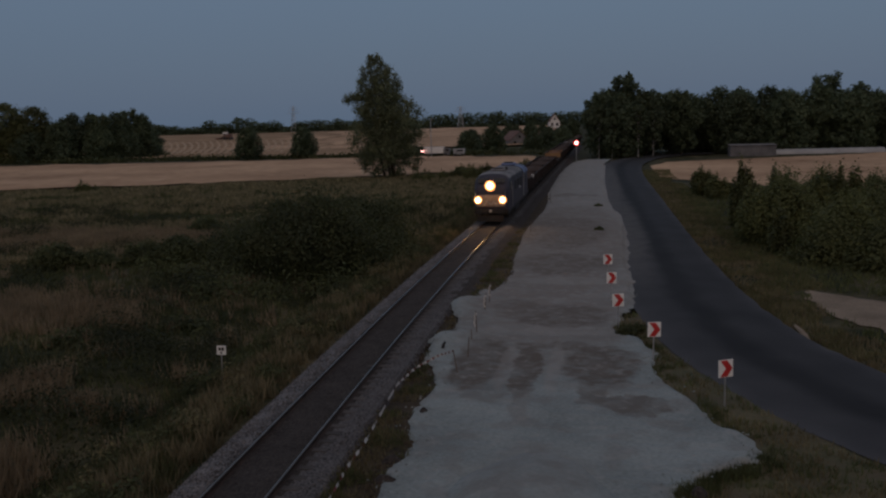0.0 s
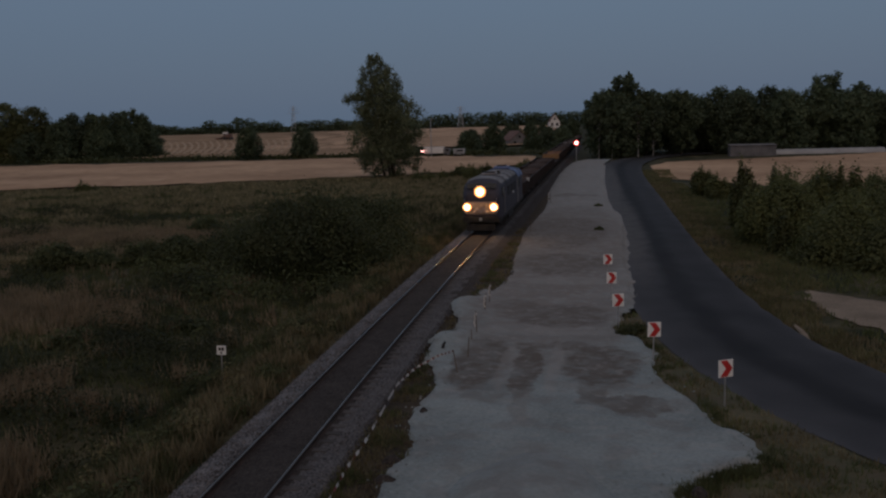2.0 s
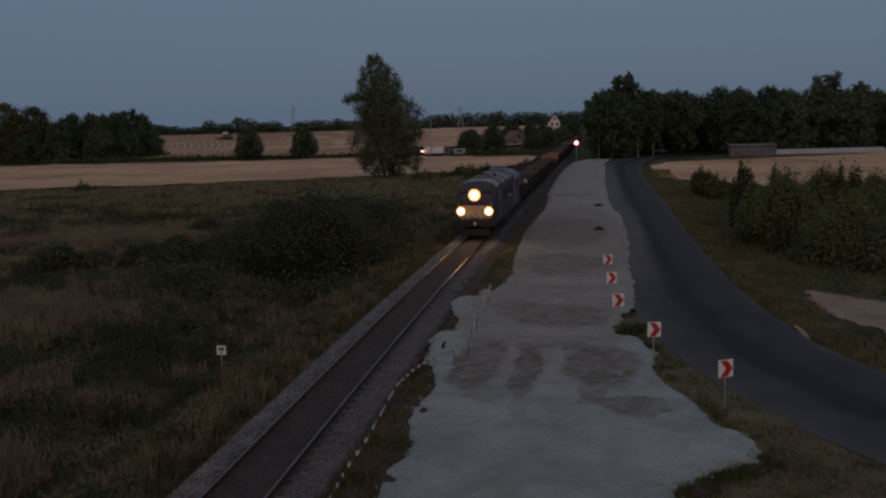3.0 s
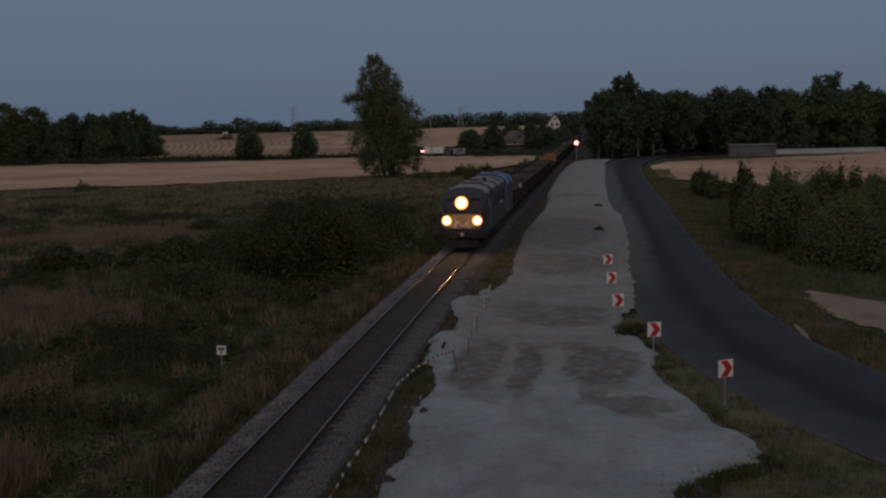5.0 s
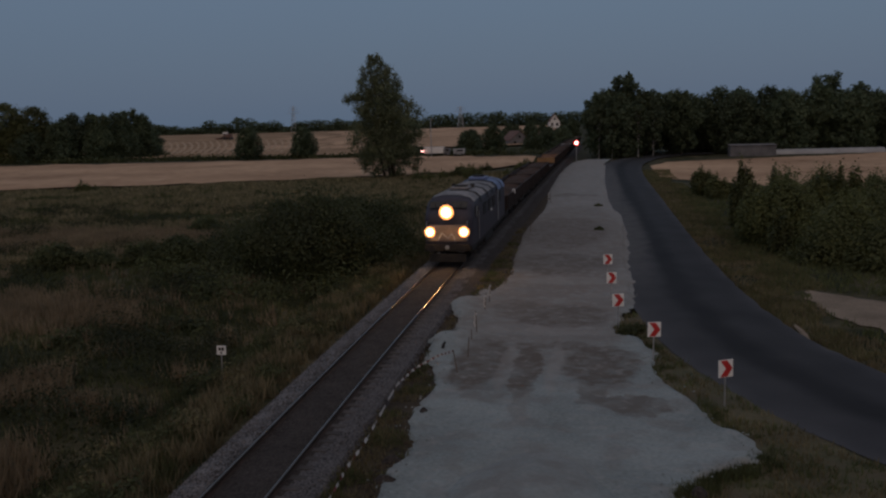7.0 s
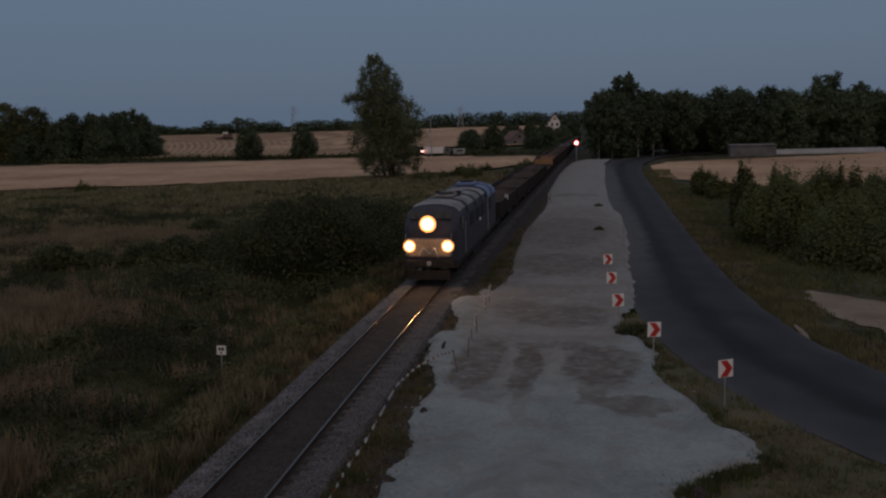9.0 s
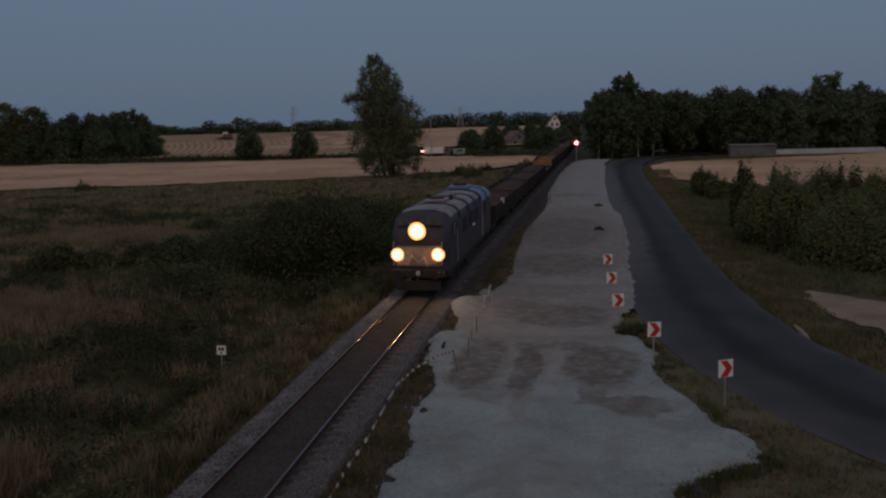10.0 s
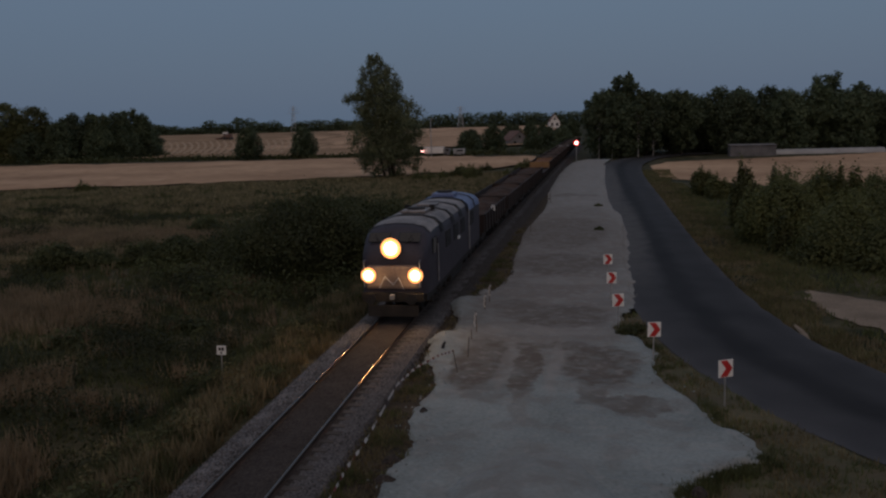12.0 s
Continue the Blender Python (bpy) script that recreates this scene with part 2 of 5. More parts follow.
def worn_lane(m):
    """An oil-darkened lane along the road and paler dusty edges."""
    n, l = m.node_tree.nodes, m.node_tree.links
    bsdf = n["Principled BSDF"]
    src = bsdf.inputs["Base Color"].links[0].from_socket
    at_u, geo, t, add = n.new("ShaderNodeAttribute"), n.new("ShaderNodeNewGeometry"), n.new("ShaderNodeTexNoise"), n.new("ShaderNodeMath")
    at_u.attribute_name = "across"
    t.inputs["Scale"].default_value, t.inputs["Detail"].default_value = 0.3, 4.0
    l.new(geo.outputs["Position"], t.inputs["Vector"])
    add.operation = "MULTIPLY_ADD"
    add.inputs[1].default_value = 0.25
    l.new(t.outputs["Fac"], add.inputs[0])
    l.new(at_u.outputs["Fac"], add.inputs[2])
    ramp, mx = n.new("ShaderNodeValToRGB"), n.new("ShaderNodeMix")
    for pos, v in ((0.10, 1.5), (0.22, 1.1), (0.42, 0.95), (0.54, 0.5), (0.64, 0.5), (0.78, 0.82), (1.0, 0.82), (1.1, 1.1)):
        e = ramp.color_ramp.elements.new(min(1.0, pos / 1.2))
        e.color = (v / 2, v / 2, v / 2, 1)
    ramp.color_ramp.elements.remove(ramp.color_ramp.elements[0])
    half = n.new("ShaderNodeMath")
    half.operation = "DIVIDE"
    half.inputs[1].default_value = 1.2
    l.new(add.outputs[0], half.inputs[0])
    l.new(half.outputs[0], ramp.inputs["Fac"])
    mx.data_type, mx.blend_type = "RGBA", "MULTIPLY"
    mx.inputs[0].default_value = 1.0
    l.new(src, mx.inputs[6])
    l.new(ramp.outputs["Color"], mx.inputs[7])
    twice = n.new("ShaderNodeMix")
    twice.data_type, twice.blend_type = "RGBA", "ADD"
    twice.inputs[0].default_value = 1.0
    l.new(mx.outputs[2], twice.inputs[6])
    l.new(mx.outputs[2], twice.inputs[7])
    l.new(twice.outputs[2], bsdf.inputs["Base Color"])


worn_lane(M["asphalt"])
worn_spots(M["asphalt"], [(11.2, 70, 1.0, 22, 0.42), (10.3, 115, 1.1, 45, 0.45)], (0.15, 0.146, 0.142), 0.9, 0.9)
for key in ("asphalt", "gravel", "meadow", "straw", "stubble", "sand", "ballast", "pale_ballast", "oily_and_shade", "soil"):
    M[key].node_tree.nodes["Principled BSDF"].inputs["Specular IOR Level"].default_value = 0.15
patches(M["meadow"], (0.020, 0.026, 0.011), 0.35, 0.40, 0.56, 0.9)
patches(M["gravel"], (0.175, 0.170, 0.163), 0.8, 0.50, 0.60, 0.4)
patches(M["gravel"], (0.30, 0.305, 0.30), 2.6, 0.56, 0.66, 0.35)
patches(M["verge"], (0.085, 0.068, 0.04), 1.1, 0.45, 0.6, 0.7)


# ---- small builders ----
def box(bm, c, s, bevel=0.0, turn=None):
    m = Matrix.Translation(c)
    if turn:
        m = m @ turn
    made = bmesh.ops.create_cube(bm, size=1, matrix=m @ Matrix.Diagonal((*s, 1)))["verts"]
    if bevel:
        edges = list({e for v in made for e in v.link_edges})
        bmesh.ops.bevel(bm, geom=edges, offset=bevel, segments=2, affect="EDGES", profile=0.6)


def rod(bm, a, b, r1, r2=None, seg=10):
    a, b = Vector(a), Vector(b)
    m = Matrix.Translation((a + b) / 2) @ (b - a).to_track_quat("Z", "Y").to_matrix().to_4x4()
    bmesh.ops.create_cone(bm, cap_ends=True, segments=seg, radius1=r1, radius2=r1 if r2 is None else r2, depth=(b - a).length, matrix=m)


def part(name, bm, material, parent=None, label=""):
    """Links a bmesh as one mesh object, under a thing or under a part."""
    me = bpy.data.meshes.new(name)
    bm.to_mesh(me)
    bm.free()
    me.materials.append(material)
    ob = new(name, me)
    if parent:
        ob.parent = parent
    return tagged(ob, label)


def sheet(name, verts, faces, material, parent=None, smooth=True):
    me = bpy.data.meshes.new(name)
    me.from_pydata([tuple(v) for v in verts], [], [tuple(f) for f in faces])
    me.materials.append(material)
    if smooth:
        me.polygons.foreach_set("use_smooth", [True] * len(me.polygons))
    ob = new(name, me)
    if parent:
        ob.parent = parent
    return ob


def thing(name, label, category, m=None, group="", kind=""):
    ob = new(name)
    if m:
        ob.matrix_basis = m
    return tagged(ob, label, category, group, kind)


def step(a, b, v):
    t = min(1.0, max(0.0, (v - a) / (b - a)))
    return t * t * (3 - 2 * t)


def wob(x, y, size, seed=0.0):
    return noise.noise(Vector((x / size, y / size, seed)))


def curve(points, n):
    """A smooth line through a few points."""
    out, p = [], [Vector(q) for q in points]
    p = [p[0] * 2 - p[1], *p, p[-1] * 2 - p[-2]]
    for i in range(1, len(p) - 2):
        for k in range(n):
            t = k / n
            out.append(0.5 * (2 * p[i] + (p[i + 1] - p[i - 1]) * t + (2 * p[i - 1] - 5 * p[i] + 4 * p[i + 1] - p[i + 2]) * t * t
                              + (3 * p[i] - p[i - 1] - 3 * p[i + 1] + p[i + 2]) * t ** 3))
    return out + [p[-2]]


# ---- the lie of the land ----
def track_x(y):
    """The line bends gently towards the bridge."""
    return 0.000395 * max(0.0, 59.0 - y) ** 2


def track_turn(y):
    return math.degrees(math.atan(2 * 0.000395 * max(0.0, 59.0 - y)))


def land(x, y):
    d = x - track_x(y)
    left = -1.0 + 0.35 * wob(x, y, 14, 1) + 0.22 * wob(x, y, 4.2, 2) + 0.10 * wob(x, y, 1.7, 4)
    right = -0.62 + 0.08 * wob(x, y, 6, 3)
    z = left + (right - left) * step(-2.5, 4.0, d)
    bank = 1 - step(2.0, 5.5, abs(d))
    z += (-0.62 - z) * bank
    if d < -2.0:
        z += 0.22 * math.exp(-((d + 4.1) / 1.1) ** 2) - 0.38 * math.exp(-((d + 7.0) / 1.3) ** 2)
    far = step(270, 640, y)
    z += far * (5.4 + 1.6 * wob(x, y, 260, 5) + 0.004 * max(0.0, -x - 150))
    return z


def ground():
    xs = [-2600, -1700, -1100, -800, -600, -480, -400, -340, -290, -250, -215, -185, -160, -140, -120, -105, -92, -80, -70, -62, -55]
    xs += list(np.arange(-50, 40.1, 1.0)) + [44, 49, 55, 62, 70, 80, 92, 105, 120, 140, 170, 210, 260, 330, 420, 560, 800, 1200, 1800, 2600]
    ys = [-400, -200, -100, -50, -30, -15] + list(np.arange(0, 110, 1.25)) + list(np.arange(110, 300, 5)) + list(np.arange(300, 720, 20))
    ys += [760, 820, 900, 1000, 1200, 1500, 2000, 2800, 4000]
    w = len(xs)
    verts = [(x, y, land(x, y)) for y in ys for x in xs]
    faces = [(j * w + i, j * w + i + 1, (j + 1) * w + i + 1, (j + 1) * w + i) for j in range(len(ys) - 1) for i in range(w - 1)]
    tagged(sheet("ground", verts, faces, M["meadow"]), "dark rough meadow grass and soil at dusk", "ground", kind="structure")


ground()


def ribbon(name, left, right, across, material, lift, label, category, ragged=0.0, crown=0.0, height=None):
    """A strip of ground between two lines of equal count."""
    verts, faces, w, us = [], [], across + 1, []
    for a, b in zip(left, right):
        for i in range(w):
            u = i / across
            x, y = a.x + (b.x - a.x) * u, a.y + (b.y - a.y) * u
            if ragged and i in (0, across):
                far = 1 + max(0.0, y - 40) / 12
                x += ragged * (wob(x, y / far, ragged * 4, 8) + 0.6 * wob(x, y / far, ragged * 1.3, 18)) / far ** 0.3
                y += ragged * wob(y / far, x, ragged * 3, 9)
            z = (height(x, y) if height else land(x, y)) + lift + crown * 4 * u * (1 - u)
            if height and crown >= 0 and category != "road" and i in (0, across):
                z -= 0.16
            verts.append((x, y, z))
            us.append(u)
    for j in range(len(left) - 1):
        for i in range(across):
            faces.append((j * w + i, j * w + i + 1, (j + 1) * w + i + 1, (j + 1) * w + i))
    ob = sheet(name, verts, faces, material)
    ob.data.attributes.new("across", "FLOAT", "POINT").data.foreach_set("value", us)
    return tagged(ob, label, category, kind="structure")


def v2(*pts):
    return [Vector((x, y, 0)) for x, y in pts]


# asphalt road sweeping round beside the gravel
def road_z(x, y):
    return -0.36


ROAD_L = curve(v2((34, 6), (22, 15), (15.9, 21.6), (13.1, 26.9), (11.3, 33), (10.3, 42), (10.45, 60), (9.5, 97), (9.1, 150), (11.8, 185), (24, 212), (52, 228)), 10)
ROAD_R = curve(v2((37, 11), (27, 22), (20.5, 26.3), (17.6, 31.5), (16.3, 38), (15.7, 47), (15.4, 62), (15.4, 90), (15.6, 145), (18.5, 178), (27, 203), (52, 220)), 10)
ribbon("road", ROAD_L, ROAD_R, 10, M["asphalt"], 0.0, "dark grey worn asphalt road on a bend", "road", 0.12, 0.05, road_z)


# gravel platform beside the track
def pad_z(x, y):
    return -0.24 + 0.10 * wob(x, y, 5, 11) + 0.06 * wob(x, y, 1.4, 12) + 0.04 * wob(x, y, 0.45, 13) - 0.08 * step(60, 160, y) + 0.26 * math.exp(-((x - 2.8) / 0.5) ** 2 - ((y - 32.2) / 1.3) ** 2) + 0.22 * math.exp(-((x - 2.5) / 0.5) ** 2 - ((y - 38.8) / 1.4) ** 2)


PAD_L = curve(v2((7.5, -12), (4.6, 6), (3.7, 17.5), (3.6, 19.6), (3.85, 21.0), (3.3, 22.8), (3.2, 24.9), (3.4, 26.4), (2.9, 28.5), (2.4, 30.9), (2.2, 32.5), (2.85, 33.6), (2.5, 36.4), (1.95, 39.7), (3.2, 41.5), (3.7, 46.7), (3.3, 55.7), (2.9, 68), (3.3, 84), (2.5, 110), (2.2, 150), (3.4, 180), (6, 190)), 18)
PAD_R = curve(v2((10.5, -12), (9.4, 6), (10.3, 17.5), (11.2, 19.8), (12.4, 21.0), (12.95, 22), (12.9, 23.2), (12.2, 23.9), (11.9, 25.8), (11.05, 27.6), (10.8, 29.8), (10.6, 32.9), (9.6, 34.6), (10.0, 38), (10.45, 41.2), (10.5, 46.7), (10.5, 55.7), (10.8, 66), (10.75, 79), (9.7, 84.5), (9.2, 134), (9.6, 175), (11, 190)), 18)
ribbon("gravel_pad", PAD_L, PAD_R, 40, M["gravel"], 0.0, "pale crushed stone construction platform with tyre marks", "gravel", 0.42, 0.0, pad_z)



def heap(x, y, rx, ry, h, base=-0.62, label="low pale mound of gravel spilled beside track", material="gravel", name="gravel_mound"):
    """A low spill of stone over the pad's edge."""
    verts, faces, n, rings = [], [], 28, 7
    for j in range(rings + 1):
        u = j / rings
        for i in range(n):
            a = 2 * math.pi * i / n
            k = u * (1 + 0.22 * noise.noise(Vector((math.cos(a) * 1.3 + x, math.sin(a) * 1.3, y))))
            px, py = x + rx * k * math.cos(a), y + ry * k * math.sin(a)
            verts.append((px, py, base + (h + 0.05 * wob(px, py, 0.4, 14)) * math.cos(u * math.pi / 2) ** 0.8 + 0.0))
    for j in range(rings):
        for i in range(n):
            faces.append((j * n + i, (j + 1) * n + i, (j + 1) * n + (i + 1) % n, j * n + (i + 1) % n))
    tagged(sheet(name, verts, faces, M[material]), label, "mound")


heap(3.1, 42.0, 0.7, 1.8, 0.45)
heap(7.4, 18.0, 2.0, 3.0, 0.5, pad_z(7.4, 18.0) - 0.06, "broad flat heap of pale gravel tipped on platform")

heap(16.95, 35.6, 0.13, 1.3, 0.08, -0.46, "pale sand spilled along the road edge", "sand", "sand_spill")
for x, y, rx, ry in ((3.7, 23.9, 0.16, 0.22), (3.62, 20.2, 0.26, 0.2), (3.75, 19.0, 0.34, 0.2), (11.15, 19.15, 0.22, 0.16)):
    heap(x, y, rx, ry, 0.2, pad_z(x, y) - 0.08, "dark clod of soil on the gravel edge", "oily_and_shade", "soil_clod")

EDGE = curve(v2((10.0, 38), (10.45, 41.2), (10.5, 52), (10.8, 64), (10.8, 79), (9.85, 86), (9.35, 120), (9.7, 165)), 26)
ribbon("shoulder", [p - Vector((1.0, 0, 0)) for p in EDGE], [p + Vector((0.08, 0, 0)) for p in EDGE], 6, M["gravel"], 0.02, "pale gravel shoulder spilled over the road edge", "road", 0.22, 0.0, road_z)


# stubble fields, sand and far strips
def field(name, left, right, material, label, n=12, across=8, lift=0.34):
    return ribbon(name, curve(v2(*left), n), curve(v2(*right), n), across, material, lift, label, "field", 1.2)


field("stubble_field", ((-260, 90), (-165, 112), (-89, 124.6), (-55, 137), (-33, 148), (-17, 160), (-6, 185)),
      ((-360, 205), (-250, 214), (-165, 220), (-105, 224), (-58, 233), (-30, 232), (-8, 226)), M["straw"], "pale mown stubble field across the meadow", 14, 10)
field("stubble_field", ((-420, 330), (-260, 292), (-180, 268), (-120, 256), (-71, 254), (-48, 254)), ((-640, 640), (-440, 630), (-330, 620), (-260, 620), (-186, 620), (-150, 615)),
      M["stubble"], "tan stubble field on rising far ground", 10, 16, 0.7)
field("stubble_field", ((-150, 330), (-100, 318), (-60, 312), (-14, 312)), ((-190, 640), (-130, 640), (-78, 640), (-20, 640)), M["straw"], "pale stubble field on a far slope", 10, 12, 0.7)
field("stubble_field", ((17.8, 163), (17.8, 133), (22, 124), (30, 113), (44, 102), (75, 80), (120, 60)), ((22, 178), (34, 184), (46, 190), (60, 197), (78, 208), (110, 215), (160, 220)), M["straw"],
      "pale stubble field before the wood", 10, 10, 0.08)
field("sand_patch", ((19.0, 44.6), (19.1, 40.5), (19.8, 37.2), (21.5, 33)), ((19.4, 45.0), (22.3, 42.4), (25, 40.5), (31, 37)), M["sand"], "bare sandy track beside the bushes", 24, 24, 0.06)
field("verge", ((33, 3.0), (19, 10), (11.0, 16.5), (11.2, 21.5), (10.8, 25.5), (9.9, 29.4), (9.0, 33.2), (9.8, 36.5)), ((35, 6.6), (22.4, 15.6), (16.2, 21.8), (13.4, 27), (12.4, 29.4), (11.5, 33), (11.0, 36), (10.7, 38.5)), M["verge"],
      "grassy verge between gravel and road", 10, 10, 0.24)


def line_x(line):
    ys, xs = [p.y for p in line], [p.x for p in line]
    order = sorted(range(len(ys)), key=lambda i: ys[i])
    ys, xs = [ys[i] for i in order], [xs[i] for i in order]
    return lambda y: float(np.interp(y, ys, xs))


road_left, road_right, pad_right = line_x(ROAD_L), line_x(ROAD_R), line_x(PAD_R)

ribbon("soil_bank", curve(v2((2.6, 14), (2.7, 18), (2.5, 22), (2.3, 26), (2.4, 30), (2.0, 34), (2.4, 42), (2.3, 60), (2.4, 100)), 8),
       curve(v2((5.0, 14), (4.8, 18), (4.4, 22), (4.2, 26), (4.2, 30), (3.2, 34), (4.0, 42), (3.6, 60), (3.6, 100)), 8), 5, M["soil"], 0.24,
       "reddish brown soil bank between ballast and gravel", "ground", 0.25, 0.08)



def windrow(k):
    verts, faces = [], []
    for j in range(30):
        y = 290 + j * 4.5
        x = 8.9 + (-158.9 + k * 2.7) * y / 290 + 5.0 * math.sin((y - 290) / 60) + 0.5 * wob(k * 9, y, 15, 81)
        for dx, dz in ((-0.7, 0.0), (-0.3, 0.3), (0.3, 0.32), (0.7, 0.0)):
            verts.append((x + dx, y, land(x, y) + 0.66 + dz * (0.8 + 0.5 * wob(x, y, 5, 82))))
    for j in range(29):
        for i in range(3):
            faces.append((j * 4 + i, j * 4 + i + 1, j * 4 + i + 5, j * 4 + i + 4))
    tagged(sheet("straw_windrow", verts, faces, M["bale"]), "pale windrow of straw on the far stubble field", "straw", "straw windrows")


for k in range(19):
    windrow(k)


def loose_stones(name, material, count, spot, size, seed, label):
    """Small angular stones and clods."""
    rng = random.Random(seed)
    verts, faces = [], []
    for k in range(count):
        x, y, z = spot(rng)
        s, b = size * rng.uniform(0.4, 1.6), len(verts)
        for d in ((1, 0, 0), (-1, 0, 0), (0, 1, 0), (0, -1, 0), (0, 0, 0.8), (0, 0, -0.6)):
            verts.append((x + s * (d[0] + rng.uniform(-0.3, 0.3)), y + s * (d[1] + rng.uniform(-0.3, 0.3)), z + s * (d[2] + rng.uniform(-0.2, 0.2))))
        faces += [(b + i, b + j, b + q) if q == 4 else (b + j, b + i, b + q) for q in (4, 5) for i, j in ((0, 2), (2, 1), (1, 3), (3, 0))]
    tagged(sheet(name, verts, faces, material, None, False), label, "stones", kind="stuff")


pad_left = line_x(PAD_L)


def on_pad_edge(rng):
    y = 14 + 60 * rng.random() ** 1.8
    x = pad_left(y) + rng.gauss(0.28, 0.24) if rng.random() < 0.6 else pad_right(y) + rng.gauss(-0.35, 0.3)
    return x, y, pad_z(x, y) + 0.02


def on_bank(rng):
    y = 14 + 40 * rng.random() ** 1.5
    x = pad_left(y) + rng.gauss(-0.15, 0.3)
    return x, y, -0.32


def on_ballast(rng):
    y = 13 + 50 * rng.random() ** 1.8
    d = rng.uniform(1.05, 1.95) if rng.random() < 0.6 else rng.uniform(-1.75, -1.0)
    return track_x(y) + d, y, -0.19 - max(0, abs(d) - 1.6) * 0.3


loose_stones("loose_stone", M["gravel"], 520, on_pad_edge, 0.028, 3, "loose pale stones along the gravel edge")
def on_left_shoulder(rng):
    y = 13 + 60 * rng.random() ** 1.8
    d = rng.uniform(-1.95, -1.0)
    return track_x(y) + d, y, -0.13 - max(0, -d - 1.38) * 0.17 - max(0, -d - 1.68) * 0.78


loose_stones("ballast_stone", M["pale_ballast"], 4200, on_left_shoulder, 0.035, 8, "pale broken ballast stones on the outer shoulder")
loose_stones("soil_clod", M["soil"], 260, on_bank, 0.09, 4, "dark soil clods along the bank")
loose_stones("ballast_stone", M["ballast"], 5200, on_ballast, 0.035, 5, "grey broken ballast stones beside the rails")


# ---- railway ----
def sweep(name, profile, y0, y1, dy, material, parent=None, jitter=0.0, smooth=False):
    """A profile of (x, z) drawn along the line."""
    n, w = int((y1 - y0) / dy) + 1, len(profile)
    verts, faces = [], []
    for j in range(n):
        y = y0 + j * dy
        for i, (x, z) in enumerate(profile):
            q = jitter * wob(x * 7 + i, y, 0.35, 21 + i) if jitter else 0
            verts.append((track_x(y) + x + q, y, z + q))
    for j in range(n - 1):
        for i in range(w - 1):
            faces.append((j * w + i, j * w + i + 1, (j + 1) * w + i + 1, (j + 1) * w + i))
    return sheet(name, verts, faces, material, parent, smooth)


RAILWAY = thing("railway_track", "single railway track on timber sleepers and stone ballast", "railway", kind="structure")
sweep("ballast_bed", [(-2.75, -1.0), (-2.1, -0.62), (-1.66, -0.2), (-1.36, -0.15), (-0.98, -0.16), (-0.88, -0.22), (0.9, -0.2), (1.0, -0.182), (1.3, -0.172), (1.75, -0.2), (2.0, -0.45), (2.15, -0.8)], -40, 330, 0.5, M["ballast"], RAILWAY, 0.04)
sweep("left_shoulder", [(-2.3, -0.9), (-2.12, -0.6), (-1.68, -0.185), (-1.38, -0.135), (-1.0, -0.15), (-0.93, -0.2)], -40, 330, 0.25, M["pale_ballast"], RAILWAY, 0.05)
sweep("track_middle", [(-1.0, -0.23), (-0.8, -0.158), (-0.3, -0.145), (0.3, -0.145), (0.8, -0.158), (0.95, -0.175), (1.05, -0.25)], -40, 330, 0.25, M["oily_and_shade"], RAILWAY, 0.014)
# dark strip: soiled ballast, with the shade along the wagons put into its colour
sweep("dirt_and_shade_shoulder", [(1.2, -0.3), (1.32, -0.185), (1.8, -0.2), (2.4, -0.32), (2.9, -0.6)], 40, 330, 0.5, M["oily_and_shade"], RAILWAY, 0.04)
for side in (-0.7525, 0.7525):
    sweep("rail", [(side - 0.07, -0.165), (side - 0.07, -0.15), (side - 0.012, -0.125), (side - 0.012, -0.05), (side - 0.036, -0.035), (side - 0.036, -0.008), (side - 0.03, -0.002),
                   (side + 0.03, -0.002), (side + 0.036, -0.008), (side + 0.036, -0.035), (side + 0.012, -0.05), (side + 0.012, -0.125), (side + 0.07, -0.15), (side + 0.07, -0.165)], -40, 330, 1.0, M["rust_and_shade"], RAILWAY)
    sweep("rail_head", [*[(side + 0.0355 * math.sin(a * 0.26), -0.022 + 0.027 * math.cos(a * 0.26) ** 0.6) for a in range(-5, 6)]], -40, 330, 1.0, M["railtop"], RAILWAY, 0.0, True)

bm = bmesh.new()
box(bm, (0, 0, -0.235), (2.5, 0.25, 0.15), 0.012)
first = part("sleeper", bm, M["sleeper"], RAILWAY)
first.location = (track_x(9), 9, 0)
for k in range(1, 280):
    y = 9 + k * 0.6
    s = new("sleeper", first.data)
    s.parent = RAILWAY
    s.matrix_basis = pose(track_x(y) + random.uniform(-0.03, 0.03), y, 0.004 * random.random(), 0, 0, track_turn(y) + random.uniform(-1, 1))


